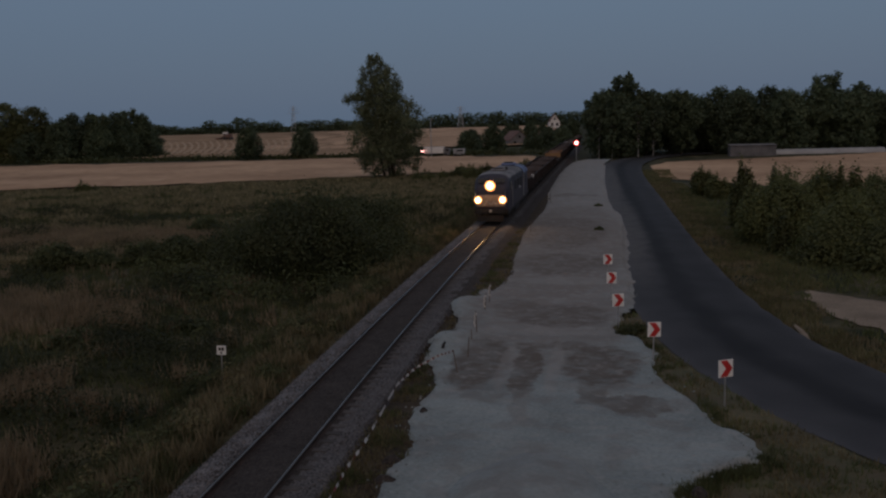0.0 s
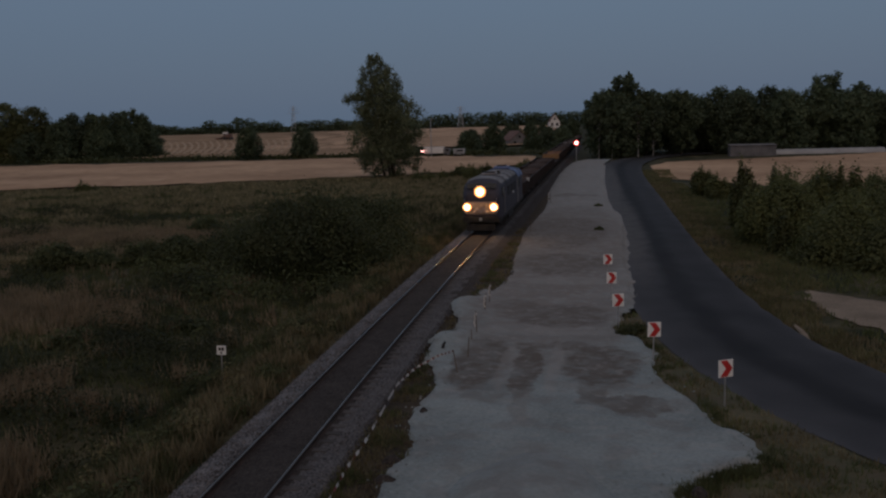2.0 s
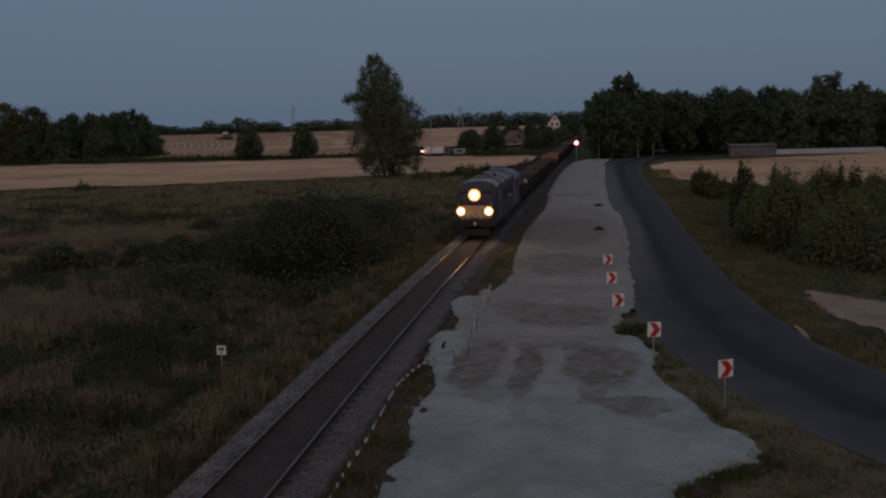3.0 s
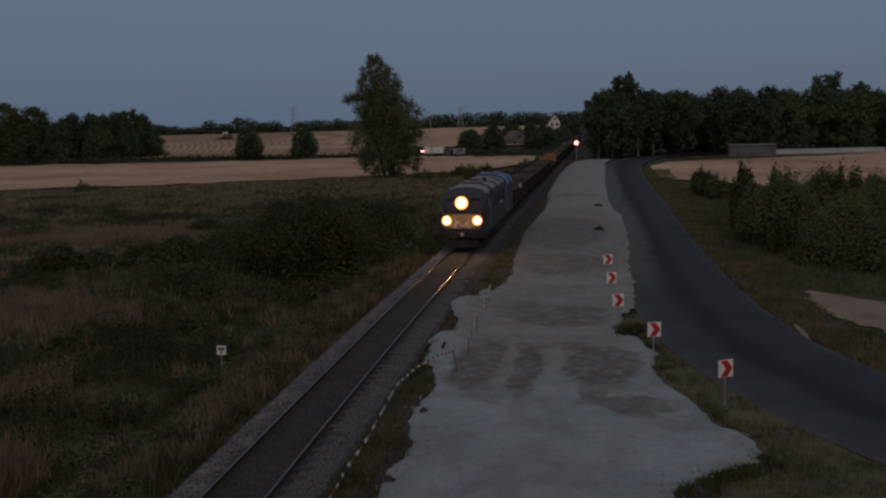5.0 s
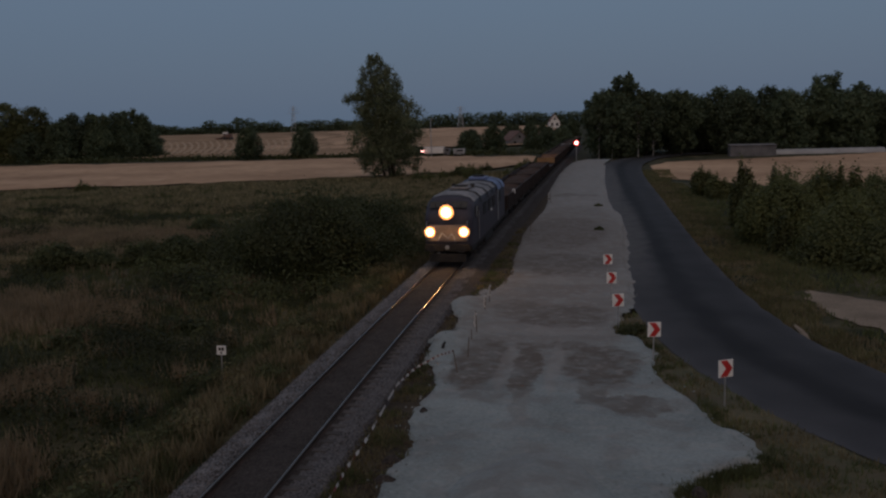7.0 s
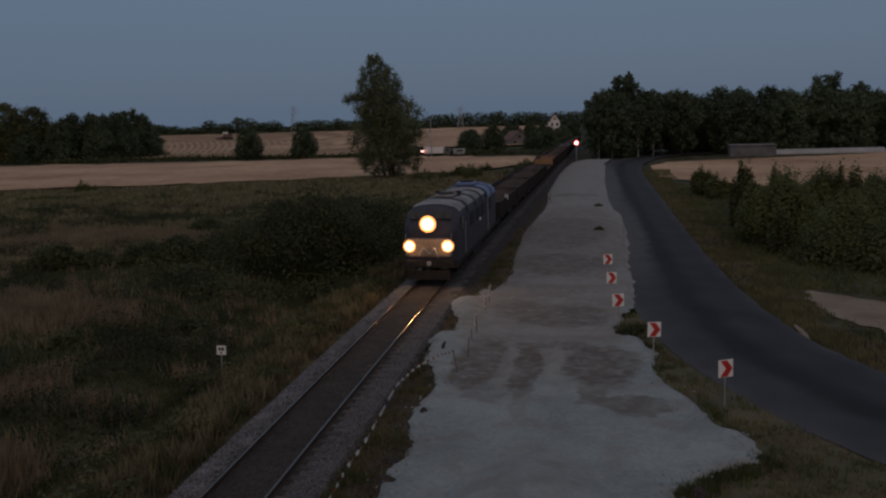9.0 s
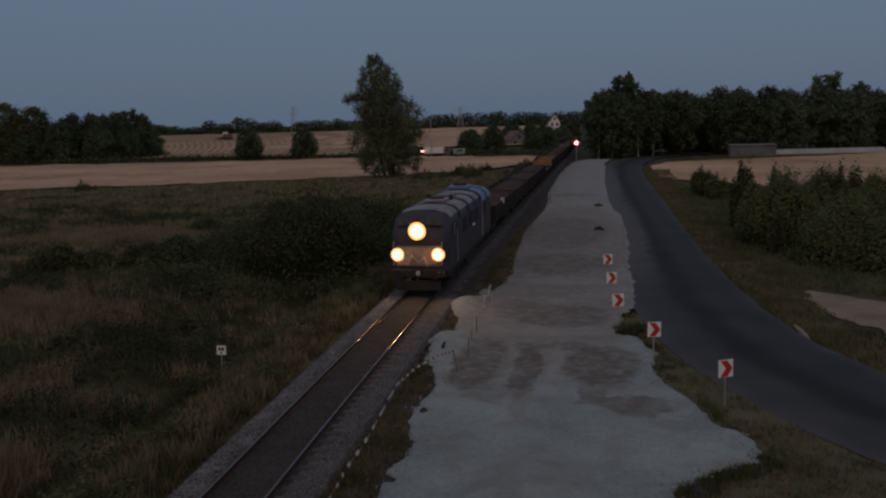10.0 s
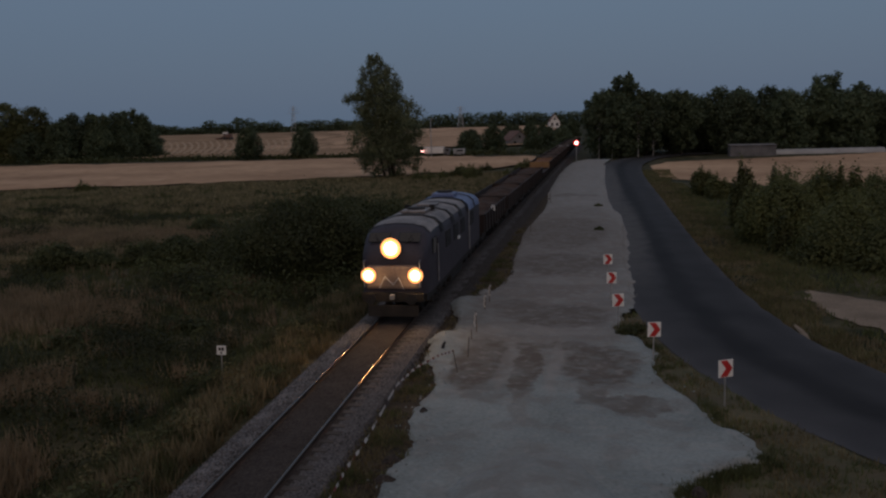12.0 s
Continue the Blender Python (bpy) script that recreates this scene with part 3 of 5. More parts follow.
# ---- foliage ----
def leaf_mesh(name, clumps, count, size, seed, loose=0.24):
    """Leaves scattered mostly near the skin of ellipsoid clumps (x, y, z, rx, ry, rz)."""
    rng = np.random.default_rng(seed)
    c = np.array(clumps, float)
    vol = (c[:, 3] * c[:, 4] + c[:, 4] * c[:, 5] + c[:, 3] * c[:, 5])
    pick = rng.choice(len(c), count, p=vol / vol.sum())
    d = rng.normal(size=(count, 3))
    d /= np.linalg.norm(d, axis=1)[:, None]
    rad = np.clip(np.abs(rng.normal(0.8, loose, count)), 0, 1 + loose)
    pos = c[pick, :3] + d * rad[:, None] * c[pick, 3:]
    face = d * 1.1 + rng.normal(size=(count, 3)) * 0.5 + np.array((0, 0, 0.3))
    a = np.cross(face, rng.normal(size=(count, 3)))
    a /= np.linalg.norm(a, axis=1)[:, None]
    b = np.cross(face, a)
    b /= np.linalg.norm(b, axis=1)[:, None]
    s = size * rng.uniform(0.5, 1.5, count)[:, None]
    a, b = a * s, b * s * 0.6
    verts = np.stack([pos - a, pos + b, pos + a, pos - b], 1).reshape(-1, 3)
    faces = np.arange(count * 4).reshape(-1, 4)
    me = bpy.data.meshes.new(name)
    me.from_pydata(verts.tolist(), [], faces.tolist())
    return me


def tree(name, label, height, spread, material, seed, trunk=0.25, bare=0.18, leaves=5000, leaf=0.28, stems=1, shape="round", lean=0.0, clumps_n=80, prof=None, bough=None, puff=1.0, loose=0.28):
    """A tapered trunk with limbs, and a crown of clumps with gaps."""
    rng = random.Random(seed)
    ob = thing(name, label, "tree")
    bm, clumps = bmesh.new(), []
    for k in range(stems):
        ang = k * 2.4 + seed
        foot = Vector((0.5 * spread * 0.3 * math.cos(ang) * (stems > 1), 0.5 * spread * 0.3 * math.sin(ang) * (stems > 1), -0.2))
        top = Vector((foot.x * 1.6 + lean * height, foot.y * 1.6, height * rng.uniform(0.78, 0.9)))
        p = foot
        for q in range(1, 6):
            nxt = foot.lerp(top, q / 5) + Vector((rng.uniform(-0.15, 0.15), rng.uniform(-0.15, 0.15), 0)) * spread * 0.1
            rod(bm, p, nxt, trunk * (1.1 - q * 0.2), trunk * (0.9 - q * 0.17), 7)
            p = nxt
    n = clumps_n
    for k in range(n):
        u = ((k + rng.random()) / n) ** 0.85
        z = height * (bare + (0.97 - bare) * u)
        if prof:
            q = u * (len(prof) - 1)
            i = min(int(q), len(prof) - 2)
            w = prof[i] + (prof[i + 1] - prof[i]) * (q - i)
        elif shape == "round":
            w = spread * math.sqrt(max(0.06, 1 - (2 * u - 0.75) ** 2 * 0.62))
        elif shape == "cone":
            w = spread * (1.06 - u) ** 0.7
        else:
            w = spread * (0.6 + 0.4 * math.sin(3.1 * u))
        ang, rr = k * 2.39996 + seed, w * rng.uniform(0.35, 0.95)
        r = puff * max(0.13 * spread, w * rng.uniform(0.15, 0.36))
        rr = max(0.0, rr - r * 0.5)
        c = Vector((math.cos(ang) * rr + lean * max(0.0, z - 0.4 * height) * 1.9, math.sin(ang) * rr, z - r * 0.3))
        clumps.append((*c, r, r, r * rng.uniform(0.7, 1.3)))
        rod(bm, Vector((lean * z * 0.8, 0, max(0.3, z * 0.72))), c, trunk * 0.28 * (1.1 - u), 0.02, 5)
    if bough:
        for k in range(7):
            c = Vector(bough) * (0.62 + 0.065 * k) + Vector((0, 0, bough[2] * (0.38 - 0.065 * k) + rng.uniform(-0.5, 0.5)))
            clumps.append((*c, 1.1 - 0.08 * k, 1.1, 0.8))
        rod(bm, (0, 0, bough[2] * 0.75), bough, 0.09, 0.02, 5)
    part("trunk", bm, M["bark"], ob)
    crown = new("crown", leaf_mesh("crown", clumps, leaves, leaf, seed, loose))
    crown.data.materials.append(material)
    crown.parent = ob
    return ob


def shrub(label, w, h, material, seed, leaves=4000, leaf=0.12, clumps=14):
    rng = random.Random(seed)
    ob = thing("bush", label, "bush")
    bm, cl = bmesh.new(), []
    for k in range(clumps):
        a, r = k * 2.39996 + seed, w * 0.85 * math.sqrt((k + 0.3) / clumps)
        hh = h * (1 - 0.55 * (r / w) ** 2) * rng.uniform(0.7, 1.05)
        c = (math.cos(a) * r, math.sin(a) * r * 0.8, hh * 0.5)
        cl.append((*c, w * rng.uniform(0.22, 0.36), w * rng.uniform(0.22, 0.36), hh * 0.5))
        rod(bm, (c[0] * 0.3, c[1] * 0.3, -0.15), (c[0], c[1], hh * 0.8), 0.03 * h / 2, 0.008, 5)
    part("stem", bm, M["bark"], ob)
    lv = new("foliage", leaf_mesh("foliage", cl, leaves, leaf, seed))
    lv.data.materials.append(material)
    lv.parent = ob
    return ob


def at(ob, x, y, turn=0.0, drop=0.0):
    ob.matrix_basis = pose(x, y, land(x, y) - drop, 0, 0, turn)
    return ob


# the tall lone tree by the field
at(tree("tall_tree", "tall lone poplar with several stems and uneven crown", 21.9, 6.2, M["poplar"], 5, 0.3, 0.03, 52000, 0.15, 4, "cone", -0.09, 210, [5.0, 5.8, 6.6, 7.3, 7.6, 7.4, 6.8, 5.7, 4.5, 3.1, 1.2], (-7.4, 0, 14.2), 0.66, 0.42), -27.5, 145)

# wood beside the road and copses
KINDS = [tree("tree", "dark broad-leaved tree at the wood edge", 16.2, 6.4, M["leaf"], 11, 0.3, 0.13, 9500, 0.31, 1, "round"),
         tree("tree", "dark tall broad-leaved tree at the wood edge", 19.6, 5.2, M["leaf"], 12, 0.3, 0.08, 9500, 0.31, 1, "oval"),
         tree("tree", "dark spreading tree at the wood edge", 14.5, 7.2, M["leaf"], 13, 0.32, 0.05, 9500, 0.31, 2, "round"),
         tree("tree", "large rounded tree in the far copse", 20.0, 9.5, M["willow"], 17, 0.4, 0.02, 14000, 0.34, 2, "round", 0, 80),
         tree("tree", "dark upright tree at the wood edge", 15.4, 5.0, M["leaf"], 14, 0.26, 0.13, 8500, 0.3, 1, "oval")]
WOOD_EDGE = [(0, 10.2, 207), (1, 14.5, 208), (4, 19.5, 206), (0, 12, 216), (4, 25, 214), (2, 30, 222), (0, 37, 218), (2, 43, 224), (0, 49, 220), (4, 54, 226), (1, 67, 240), (0, 60, 220), (0, 70, 222), (2, 76, 228),
             (4, 82, 226), (0, 88, 232), (1, 95, 236), (4, 27.5, 208)]
WOOD_BACK = [(2, 34, 234), (4, 46, 238), (2, 57, 240), (0, 68, 242), (2, 80, 246), (0, 22, 230), (2, 16, 222), (4, 9.0, 204), (2, 13.0, 200), (2, 41, 214), (2, 52, 214), (2, 66, 216),
             (2, 79, 220), (0, 44, 232), (0, 86, 226), (4, 103, 240), (0, 112, 246), (2, 124, 250)]
GAP = {}
for k, (i, x, y) in enumerate(WOOD_EDGE + WOOD_BACK):
    src = KINDS[i]
    if i not in GAP:
        GAP[i] = at(src, x, y, 40 * k)
    else:
        copy_thing(src, pose(x, y, land(x, y), 0, 0, 67 * k))
GAP[3] = at(KINDS[3], -183, 250)
for k, (i, x, y, d) in enumerate([(3, -174, 252, 1.2), (3, -202, 256, 1.5), (0, -163, 256, 0.4), (0, -160, 262, 0.2), (4, -155, 260, 0.0), (0, -153, 266, 0.0), (1, -152, 272, 2.5), (0, -148.5, 274, 0.8),
                                  (0, -151, 279, 2.5), (2, -151, 284, 4.0), (2, -170, 262, 0), (0, -164, 250, 3), (2, -155, 258, 3), (2, -150, 264, 4), (2, -149, 272, 5), (3, -224, 262, 2), (2, -172, 246, 4), (2, -188, 244, 4)]):
    copy_thing(KINDS[i], pose(x, y, land(x, y) - d, 0, 0, 53 * k))

SMALL = tree("small_tree", "small round field tree in the stubble", 10.0, 4.9, M["leaf"], 21, 0.2, 0.04, 8000, 0.25, 2, "round", 0, 80, [2.6, 4.2, 4.9, 4.8, 4.2, 3.1, 1.5])
at(SMALL, -94.7, 240)
for k, (x, y) in enumerate([(-79.5, 246), (-32, 262), (-24.5, 268), (-9, 296), (-13.5, 287), (-36, 300), (-3, 280)]):
    copy_thing(SMALL, pose(x, y, land(x, y) - (0.4, 2.6, 1.2, 2.5, 3.5, 3.0, 3.0)[k], 0, 0, 80 * k))
for k, (x, y, d) in enumerate([(-29, 386, 3.4), (-23, 392, 2.4), (-17, 388, 3.2), (-8.2, 394, 3.4), (-4, 400, 1.6), (-33, 396, 2.8)]):
    tagged(copy_thing(SMALL, pose(x, y, land(x, y) - d, 0, 0, 70 * k)), "dark small tree below the far white house", "tree")


def woods():
    """Far wooded skyline as one mass of crowns."""
    rng = random.Random(4)
    cl = []
    x = -620.0
    while x < 330:
        y = 660 + 40 * wob(x, 0, 120, 31)
        h = 6.6 + 2.0 * wob(x, 0, 55, 32) + rng.uniform(-0.6, 1.0) + 5.0 * step(-160, -110, x) + 3.5 * (1 - step(-360, -330, x))
        for at_x, wide, tall in ((-281, 13, 6.5), (-256, 7, 5.0), (-312, 7, 4.5), (-205, 30, 3.2)):
            h += tall * math.exp(-((x - at_x) / wide) ** 4)
        z = land(x, y)
        for s in range(4):
            cl.append((x + rng.uniform(-3, 3), y + rng.uniform(-6, 6), z + h * (0.08 + 0.22 * s), 9 - s, 5, h * 0.27))
        x += 6.5
    me = leaf_mesh("far_woods", cl, 95000, 0.75, 8, 0.1)
    me.materials.append(M["leaf"])
    tagged(new("far_woods", me), "dark wooded skyline beyond the fields", "woods", kind="stuff")
    cl = []
    for k in range(90):
        x = -230 + k * 2.55
        y = 243 + 3 * wob(x, 1, 40, 33)
        cl.append((x, y, land(x, y) + 0.5, 1.8, 1.5, 0.9 + 0.7 * rng.random()))
    me = leaf_mesh("hedge", cl, 9000, 0.35, 9)
    me.materials.append(M["shrub"])
    tagged(new("hedge", me), "low dark hedge between two stubble fields", "hedge", kind="stuff")


woods()

# slender birches with pale trunks before the wood
BIRCH = tree("birch", "slender birch with a bare pale trunk", 12.5, 2.6, M["leaf"], 61, 0.13, 0.42, 5000, 0.2, 1, "oval", 0.01, 34)
for ob in BIRCH.children:
    if ob.name.startswith("trunk"):
        ob.data.materials[0] = M["birch"]
at(BIRCH, 8.4, 198)
for k, (x, y, d) in enumerate([(11.4, 197, 0.6), (14.3, 198, 1.2), (17.1, 196, 0.3), (20.5, 199, 1.5)]):
    copy_thing(BIRCH, pose(x, y, land(x, y) - d, 0, 0, 97 * k))

# bushes in the meadow and beside the road
BIG = shrub("large dark willow bush in the meadow", 4.6, 5.9, M["shrub"], 31, 38000, 0.082, 34)
at(BIG, -9.2, 50)
for k, (x, y, d) in enumerate([(-12.8, 53, 1.6), (-6.0, 54, 2.3), (-16.5, 57, 2.6), (-9, 61, 1.2), (-21.0, 53, 4.0), (-13.0, 84, 3.2), (-6.2, 47.5, 3.6), (-11.2, 44, 3.9), (-18, 74, 3.8)]):
    copy_thing(BIG, pose(x, y, land(x, y) - d, 0, 0, 77 * k))
LOW = shrub("low dark bush standing in the open meadow", 1.9, 2.0, M["shrub"], 33, 8000, 0.09, 16)
at(LOW, -28.6, 52.6)
for k, (x, y, d) in enumerate([(-26.0, 53.4, 0.5), (-23.2, 55.2, 0.2), (-20.8, 55.6, 0.0), (-19.2, 57.5, 0.3), (-26.8, 72, 0.3), (-25.4, 88, 0.2), (-22.0, 91, 0.0), (-19.4, 93, 0.2), (-23.5, 60.5, 0.6), (-16.5, 47.5, 0.8), (-13.8, 39.5, 1.1), (-10.2, 36.5, 1.1), (-14.2, 33.0, 1.2)]):
    copy_thing(LOW, pose(x, y, land(x, y) - d, 0, 0, 83 * k))
WEED = shrub("low dark weeds beside the gravel edge", 0.46, 0.42, M["shrub"], 38, 2600, 0.032, 9)
at(WEED, 10.3, 34.6, 0, -0.3)
for k, (x, y) in enumerate([(9.9, 33.9), (8.76, 66.9), (8.7, 85.6)]):
    copy_thing(WEED, pose(x, y, -0.33 if x > 5 else -0.45, 0, 0, 71 * k))
ROADSIDE = shrub("leafy green willow bush beside the road", 3.0, 5.4, M["willow"], 35, 19000, 0.095, 30)
at(ROADSIDE, 21.2, 62)
for k, (x, y, d) in enumerate([(24, 57, 1.0), (26.5, 61, 1.2), (23.5, 66, 1.1), (29, 58, 1.2), (26.5, 74, 1.3), (28.5, 70, 1.1), (32, 66, 1.0), (25, 52, 2.0), (22.6, 54, 2.0), (28.5, 51, 1.9), (34, 84, 1.6), (31, 92, 1.4), (36, 72, 1.0)]):
    copy_thing(ROADSIDE, pose(x, y, land(x, y) - d, 0, 0, 61 * k))
YOUNG = shrub("slender young willow bush near the field edge", 1.5, 3.7, M["willow"], 39, 7000, 0.12, 14)
at(YOUNG, 20.5, 101)
for k, (x, y, d) in enumerate([(21.7, 97, 0.6), (24.4, 93, 0.8), (26.2, 88, 0.6), (-17, 158, 1.6), (-13.5, 166, 1.9), (-23, 151, 2.2), (42, 112, 1.6)]):
    copy_thing(YOUNG, pose(x, y, land(x, y) - d, 0, 0, 51 * k))
for k, (x, y, d) in enumerate([(-20.5, 137, 1.7), (-18.6, 138, 1.9), (-16.9, 139.5, 1.7), (-15.2, 141, 1.5), (-13.6, 143, 0.9), (-12.2, 146, 1.3), (-7.4, 150, 1.7), (-5.6, 157, 1.5), (-4.6, 164, 1.3), (-3.4, 172, 1.5), (-1.8, 180, 1.4), (-6.6, 170, 1.2)]):
    tagged(copy_thing(YOUNG, pose(x, y, land(x, y) - d, 0, 0, 51 * k + 20)), "low scrubby bush between the meadow and the railway", "bush")
for x, y, d in ((-72.4, 123, 1.6), (-70.6, 124, 2.4), (-12.2, 138, 0.9)):
    tagged(copy_thing(YOUNG, pose(x, y, land(x, y) - d, 0, 0, 9 * x)), "small dark bush on the field edge", "bush")
SHOOT = shrub("tall slender willow bush with upright shoots", 1.15, 6.4, M["willow"], 45, 9000, 0.12, 13)
at(SHOOT, 20.1, 71)
for k, (x, y, d) in enumerate([(19.6, 64, 1.5), (21.8, 66, 0.7), (23.1, 68, 0.9), (24.5, 65, 0.5), (26.3, 68, 0.4), (27.9, 70, 0.5), (30.5, 68, 0.8), (20.4, 58, 2.4), (22.9, 72, 0.6)]):
    copy_thing(SHOOT, pose(x, y, land(x, y) - d, 0, 0, 47 * k))


def blades(name, label, material, count, area, size, seed, keep=None, category="grass", lift=0.0):
    """Tufts of grass as narrow leaning blades."""
    rng = np.random.default_rng(seed)
    verts, faces = [], []
    while len(faces) < count:
        x, y = rng.uniform(area[0], area[1]), area[2] + (area[3] - area[2]) * rng.random() ** 1.6
        if keep and not keep(x, y):
            continue
        z = land(x, y) - 0.03 + lift
        for k in range(5):
            h = size * rng.uniform(0.5, 1.3)
            a = rng.uniform(0, 6.28)
            w = 0.013 + 0.016 * h + y * 0.00045
            dx, dy = math.cos(a) * w, math.sin(a) * w
            ox, oy = x + rng.normal() * 0.12, y + rng.normal() * 0.12
            lx, ly = rng.normal() * 0.25 * h, rng.normal() * 0.25 * h
            b = len(verts)
            verts += [(ox - dx, oy - dy, z), (ox + dx, oy + dy, z), (ox + lx, oy + ly, z + h)]
            faces.append((b, b + 1, b + 2))
    ob = sheet(name, verts, faces, material, None, False)
    return tagged(ob, label, category, kind="stuff")


def meadow(x, y):
    return y < 146 + 0.47 * (x + 33) + 3 * wob(x, y, 6, 61) and x - track_x(y) < -2.7


def reed_bed(x, y):
    """Drier brown stands in the wet meadow."""
    k = max(math.exp(-((x + 20.5) / 7.5) ** 2 - ((y - 38) / 4.2) ** 2), math.exp(-((x + 11.8) / 2.6) ** 2 - ((y - 26.6) / 1.9) ** 2), math.exp(-((x + 33) / 12) ** 2 - ((y - 66) / 6) ** 2),
            0.8 * math.exp(-((x + 7.6) / 1.8) ** 2 - ((y - 20.0) / 1.6) ** 2))
    return k + 0.65 * wob(x, y, 2.2, 71) + 0.7 * wob(x, y, 0.35, 78) > 0.5


blades("meadow_grass", "dark green uncut meadow grass", M["grass"], 220000, (-95, -2.4, 14, 175), 0.42, 3, lambda x, y: meadow(x, y) and wob(x, y, 5, 41) > -0.45 and x - track_x(y) < -3.0)
blades("reed_stand", "brown dry reeds standing in the meadow", M["reed"], 50000, (-48, -5, 16, 76), 0.62, 25, reed_bed)
blades("dry_grass", "dry pale grass along the ballast", M["hay"], 17000, (-7.5, -1.5, 14, 110), 0.40, 5, lambda x, y: -5.3 - 1.0 * wob(x, y, 3, 43) < x - track_x(y) < -2.15 + 0.25 * wob(x, y, 0.8, 58) and wob(x, y, 2.2, 44) > -0.3)
blades("dry_grass", "tall tan tufts along the grassy bank", M["tan"], 9000, (-7.5, -1.5, 14, 110), 0.55, 26, lambda x, y: -4.6 < x - track_x(y) < -2.5 and wob(x, y, 1.1, 72) > 0.16 - 0.3 * math.exp(-((y - 26) / 5) ** 2))
blades("bank_weeds", "green weeds among dry grass along the ballast", M["grass"], 20000, (-7.5, -1.5, 14, 110), 0.42, 15, lambda x, y: -6.0 < x - track_x(y) < -2.6 and wob(x, y, 1.6, 48) > 0.0)
blades("dry_grass", "faded olive grass in the meadow", M["olive"], 52000, (-95, -6, 18, 175), 0.42, 6, lambda x, y: meadow(x, y) and wob(x, y, 9, 45) > 0.30 - 0.004 * y)
blades("sedge_grass", "olive grey sedge over the far meadow", M["sedge"], 110000, (-110, -4, 54, 178), 0.55, 16, lambda x, y: meadow(x, y) and wob(x, y, 8, 47) > 0.2 - (y - 40) * 0.008)
blades("verge_grass", "mixed dry grass on the road verge", M["hay"], 9000, (9.0, 26, 14, 38), 0.22, 7, lambda x, y: pad_right(y) + 0.1 < x < road_left(y) - 0.15 and wob(x, y, 1.2, 49) > -0.1, lift=0.22)
blades("verge_grass", "green tufts on the road verge", M["grass"], 7000, (9.0, 26, 14, 38), 0.2, 17, lambda x, y: pad_right(y) < x < road_left(y) - 0.1 and wob(x, y, 0.9, 50) > 0.0, lift=0.22)
blades("verge_grass", "dark tufts along the gravel edge", M["grass"], 2200, (9.0, 14, 17, 36), 0.2, 27, lambda x, y: wob(x, y, 0.7, 74) > 0.05 and pad_right(y) - 0.05 < x < pad_right(y) + 0.45 + 0.3 * wob(x, y, 1.5, 73), lift=0.2)
blades("verge_grass", "dark leafy tufts at the corner of the gravel", M["grass"], 3200, (10.6, 13.4, 17.2, 21.8), 0.26, 28, lambda x, y: pad_right(y) - 0.15 < x < pad_right(y) + 0.7 and wob(x, y, 0.55, 75) > 0.02, lift=0.2)
blades("verge_grass", "dry grass strip beyond the road", M["tan"], 9000, (15, 24, 26, 120), 0.26, 18, lambda x, y: road_right(y) + 0.1 < x < road_right(y) + 2.4 + wob(x, y, 3, 52))
blades("verge_grass", "green grass beyond the road", M["grass"], 30000, (15.5, 34, 26, 110), 0.34, 8, lambda x, y: x > road_right(y) + 2.2 + wob(x, y, 2.5, 77) and not (33 < y < 45.2 and 18.9 + max(0, 40 - y) * 0.25 < x < 20.0 + (45.2 - y) * 1.4))
blades("verge_grass", "olive grass strip beyond the road", M["strip"], 26000, (15, 30, 26, 150), 0.28, 19, lambda x, y: road_right(y) + 0.2 < x < road_right(y) + 4.5 and wob(x, y, 3, 54) > -0.2 and not (33 < y < 45.2 and x > 18.6))
blades("bank_grass", "dark weeds on the soil bank", M["grass"], 5000, (2.2, 4.6, 16, 60), 0.2, 9, lambda x, y: wob(x, y, 1.5, 46) > 0.05 and 2.5 < x < pad_left(y) + 0.1, lift=0.26)
blades("bank_grass", "dry grass on the soil bank", M["hay"], 7000, (2.2, 4.6, 15, 70), 0.2, 29, lambda x, y: wob(x, y, 1.1, 76) > -0.1 and 2.4 < x < pad_left(y) + 0.05, lift=0.26)


def herbs():
    """Low leafy herbs in drifts over the near meadow."""
    rng = random.Random(77)
    cl = []
    while len(cl) < 620:
        x, y = rng.uniform(-60, -3.5), 15 + 80 * rng.random() ** 1.5
        if meadow(x, y) and wob(x, y, 7, 53) > (-0.3 if y < 34 and x > -13 else -0.02) and x > -0.75 * y - 2 and x - track_x(y) < -5.0 and not reed_bed(x, y):
            r = rng.uniform(0.4, 1.7)
            cl.append((x, y, land(x, y) + 0.15, r, r, r * rng.uniform(0.4, 0.75)))
    me = leaf_mesh("meadow_herbs", cl, 170000, 0.058, 12)
    me.materials.append(M["herb"])
    tagged(new("meadow_herbs", me), "dark leafy herbs in drifts over the meadow", "plants", kind="stuff")


herbs()


def bank_plants():
    """Broad-leaved weeds in loose clumps along the grassy bank."""
    rng = random.Random(91)
    for material, count, leaves, label, seed in (("grass", 150, 26000, "green leafy weeds along the grassy bank", 13), ("olive", 60, 9000, "yellowing seeded weeds along the grassy bank", 14)):
        cl = []
        while len(cl) < count:
            y = 15 + 75 * rng.random() ** 1.6
            x = track_x(y) - rng.uniform(2.7, 5.6)
            r = rng.uniform(0.18, 0.5)
            cl.append((x, y, land(x, y) + r * 0.7, r, r, r * rng.uniform(0.7, 1.2)))
        me = leaf_mesh("bank_plants", cl, leaves, 0.05, seed, 0.35)
        me.materials.append(M[material])
        tagged(new("bank_plants", me), label, "plants", kind="stuff")


bank_plants()


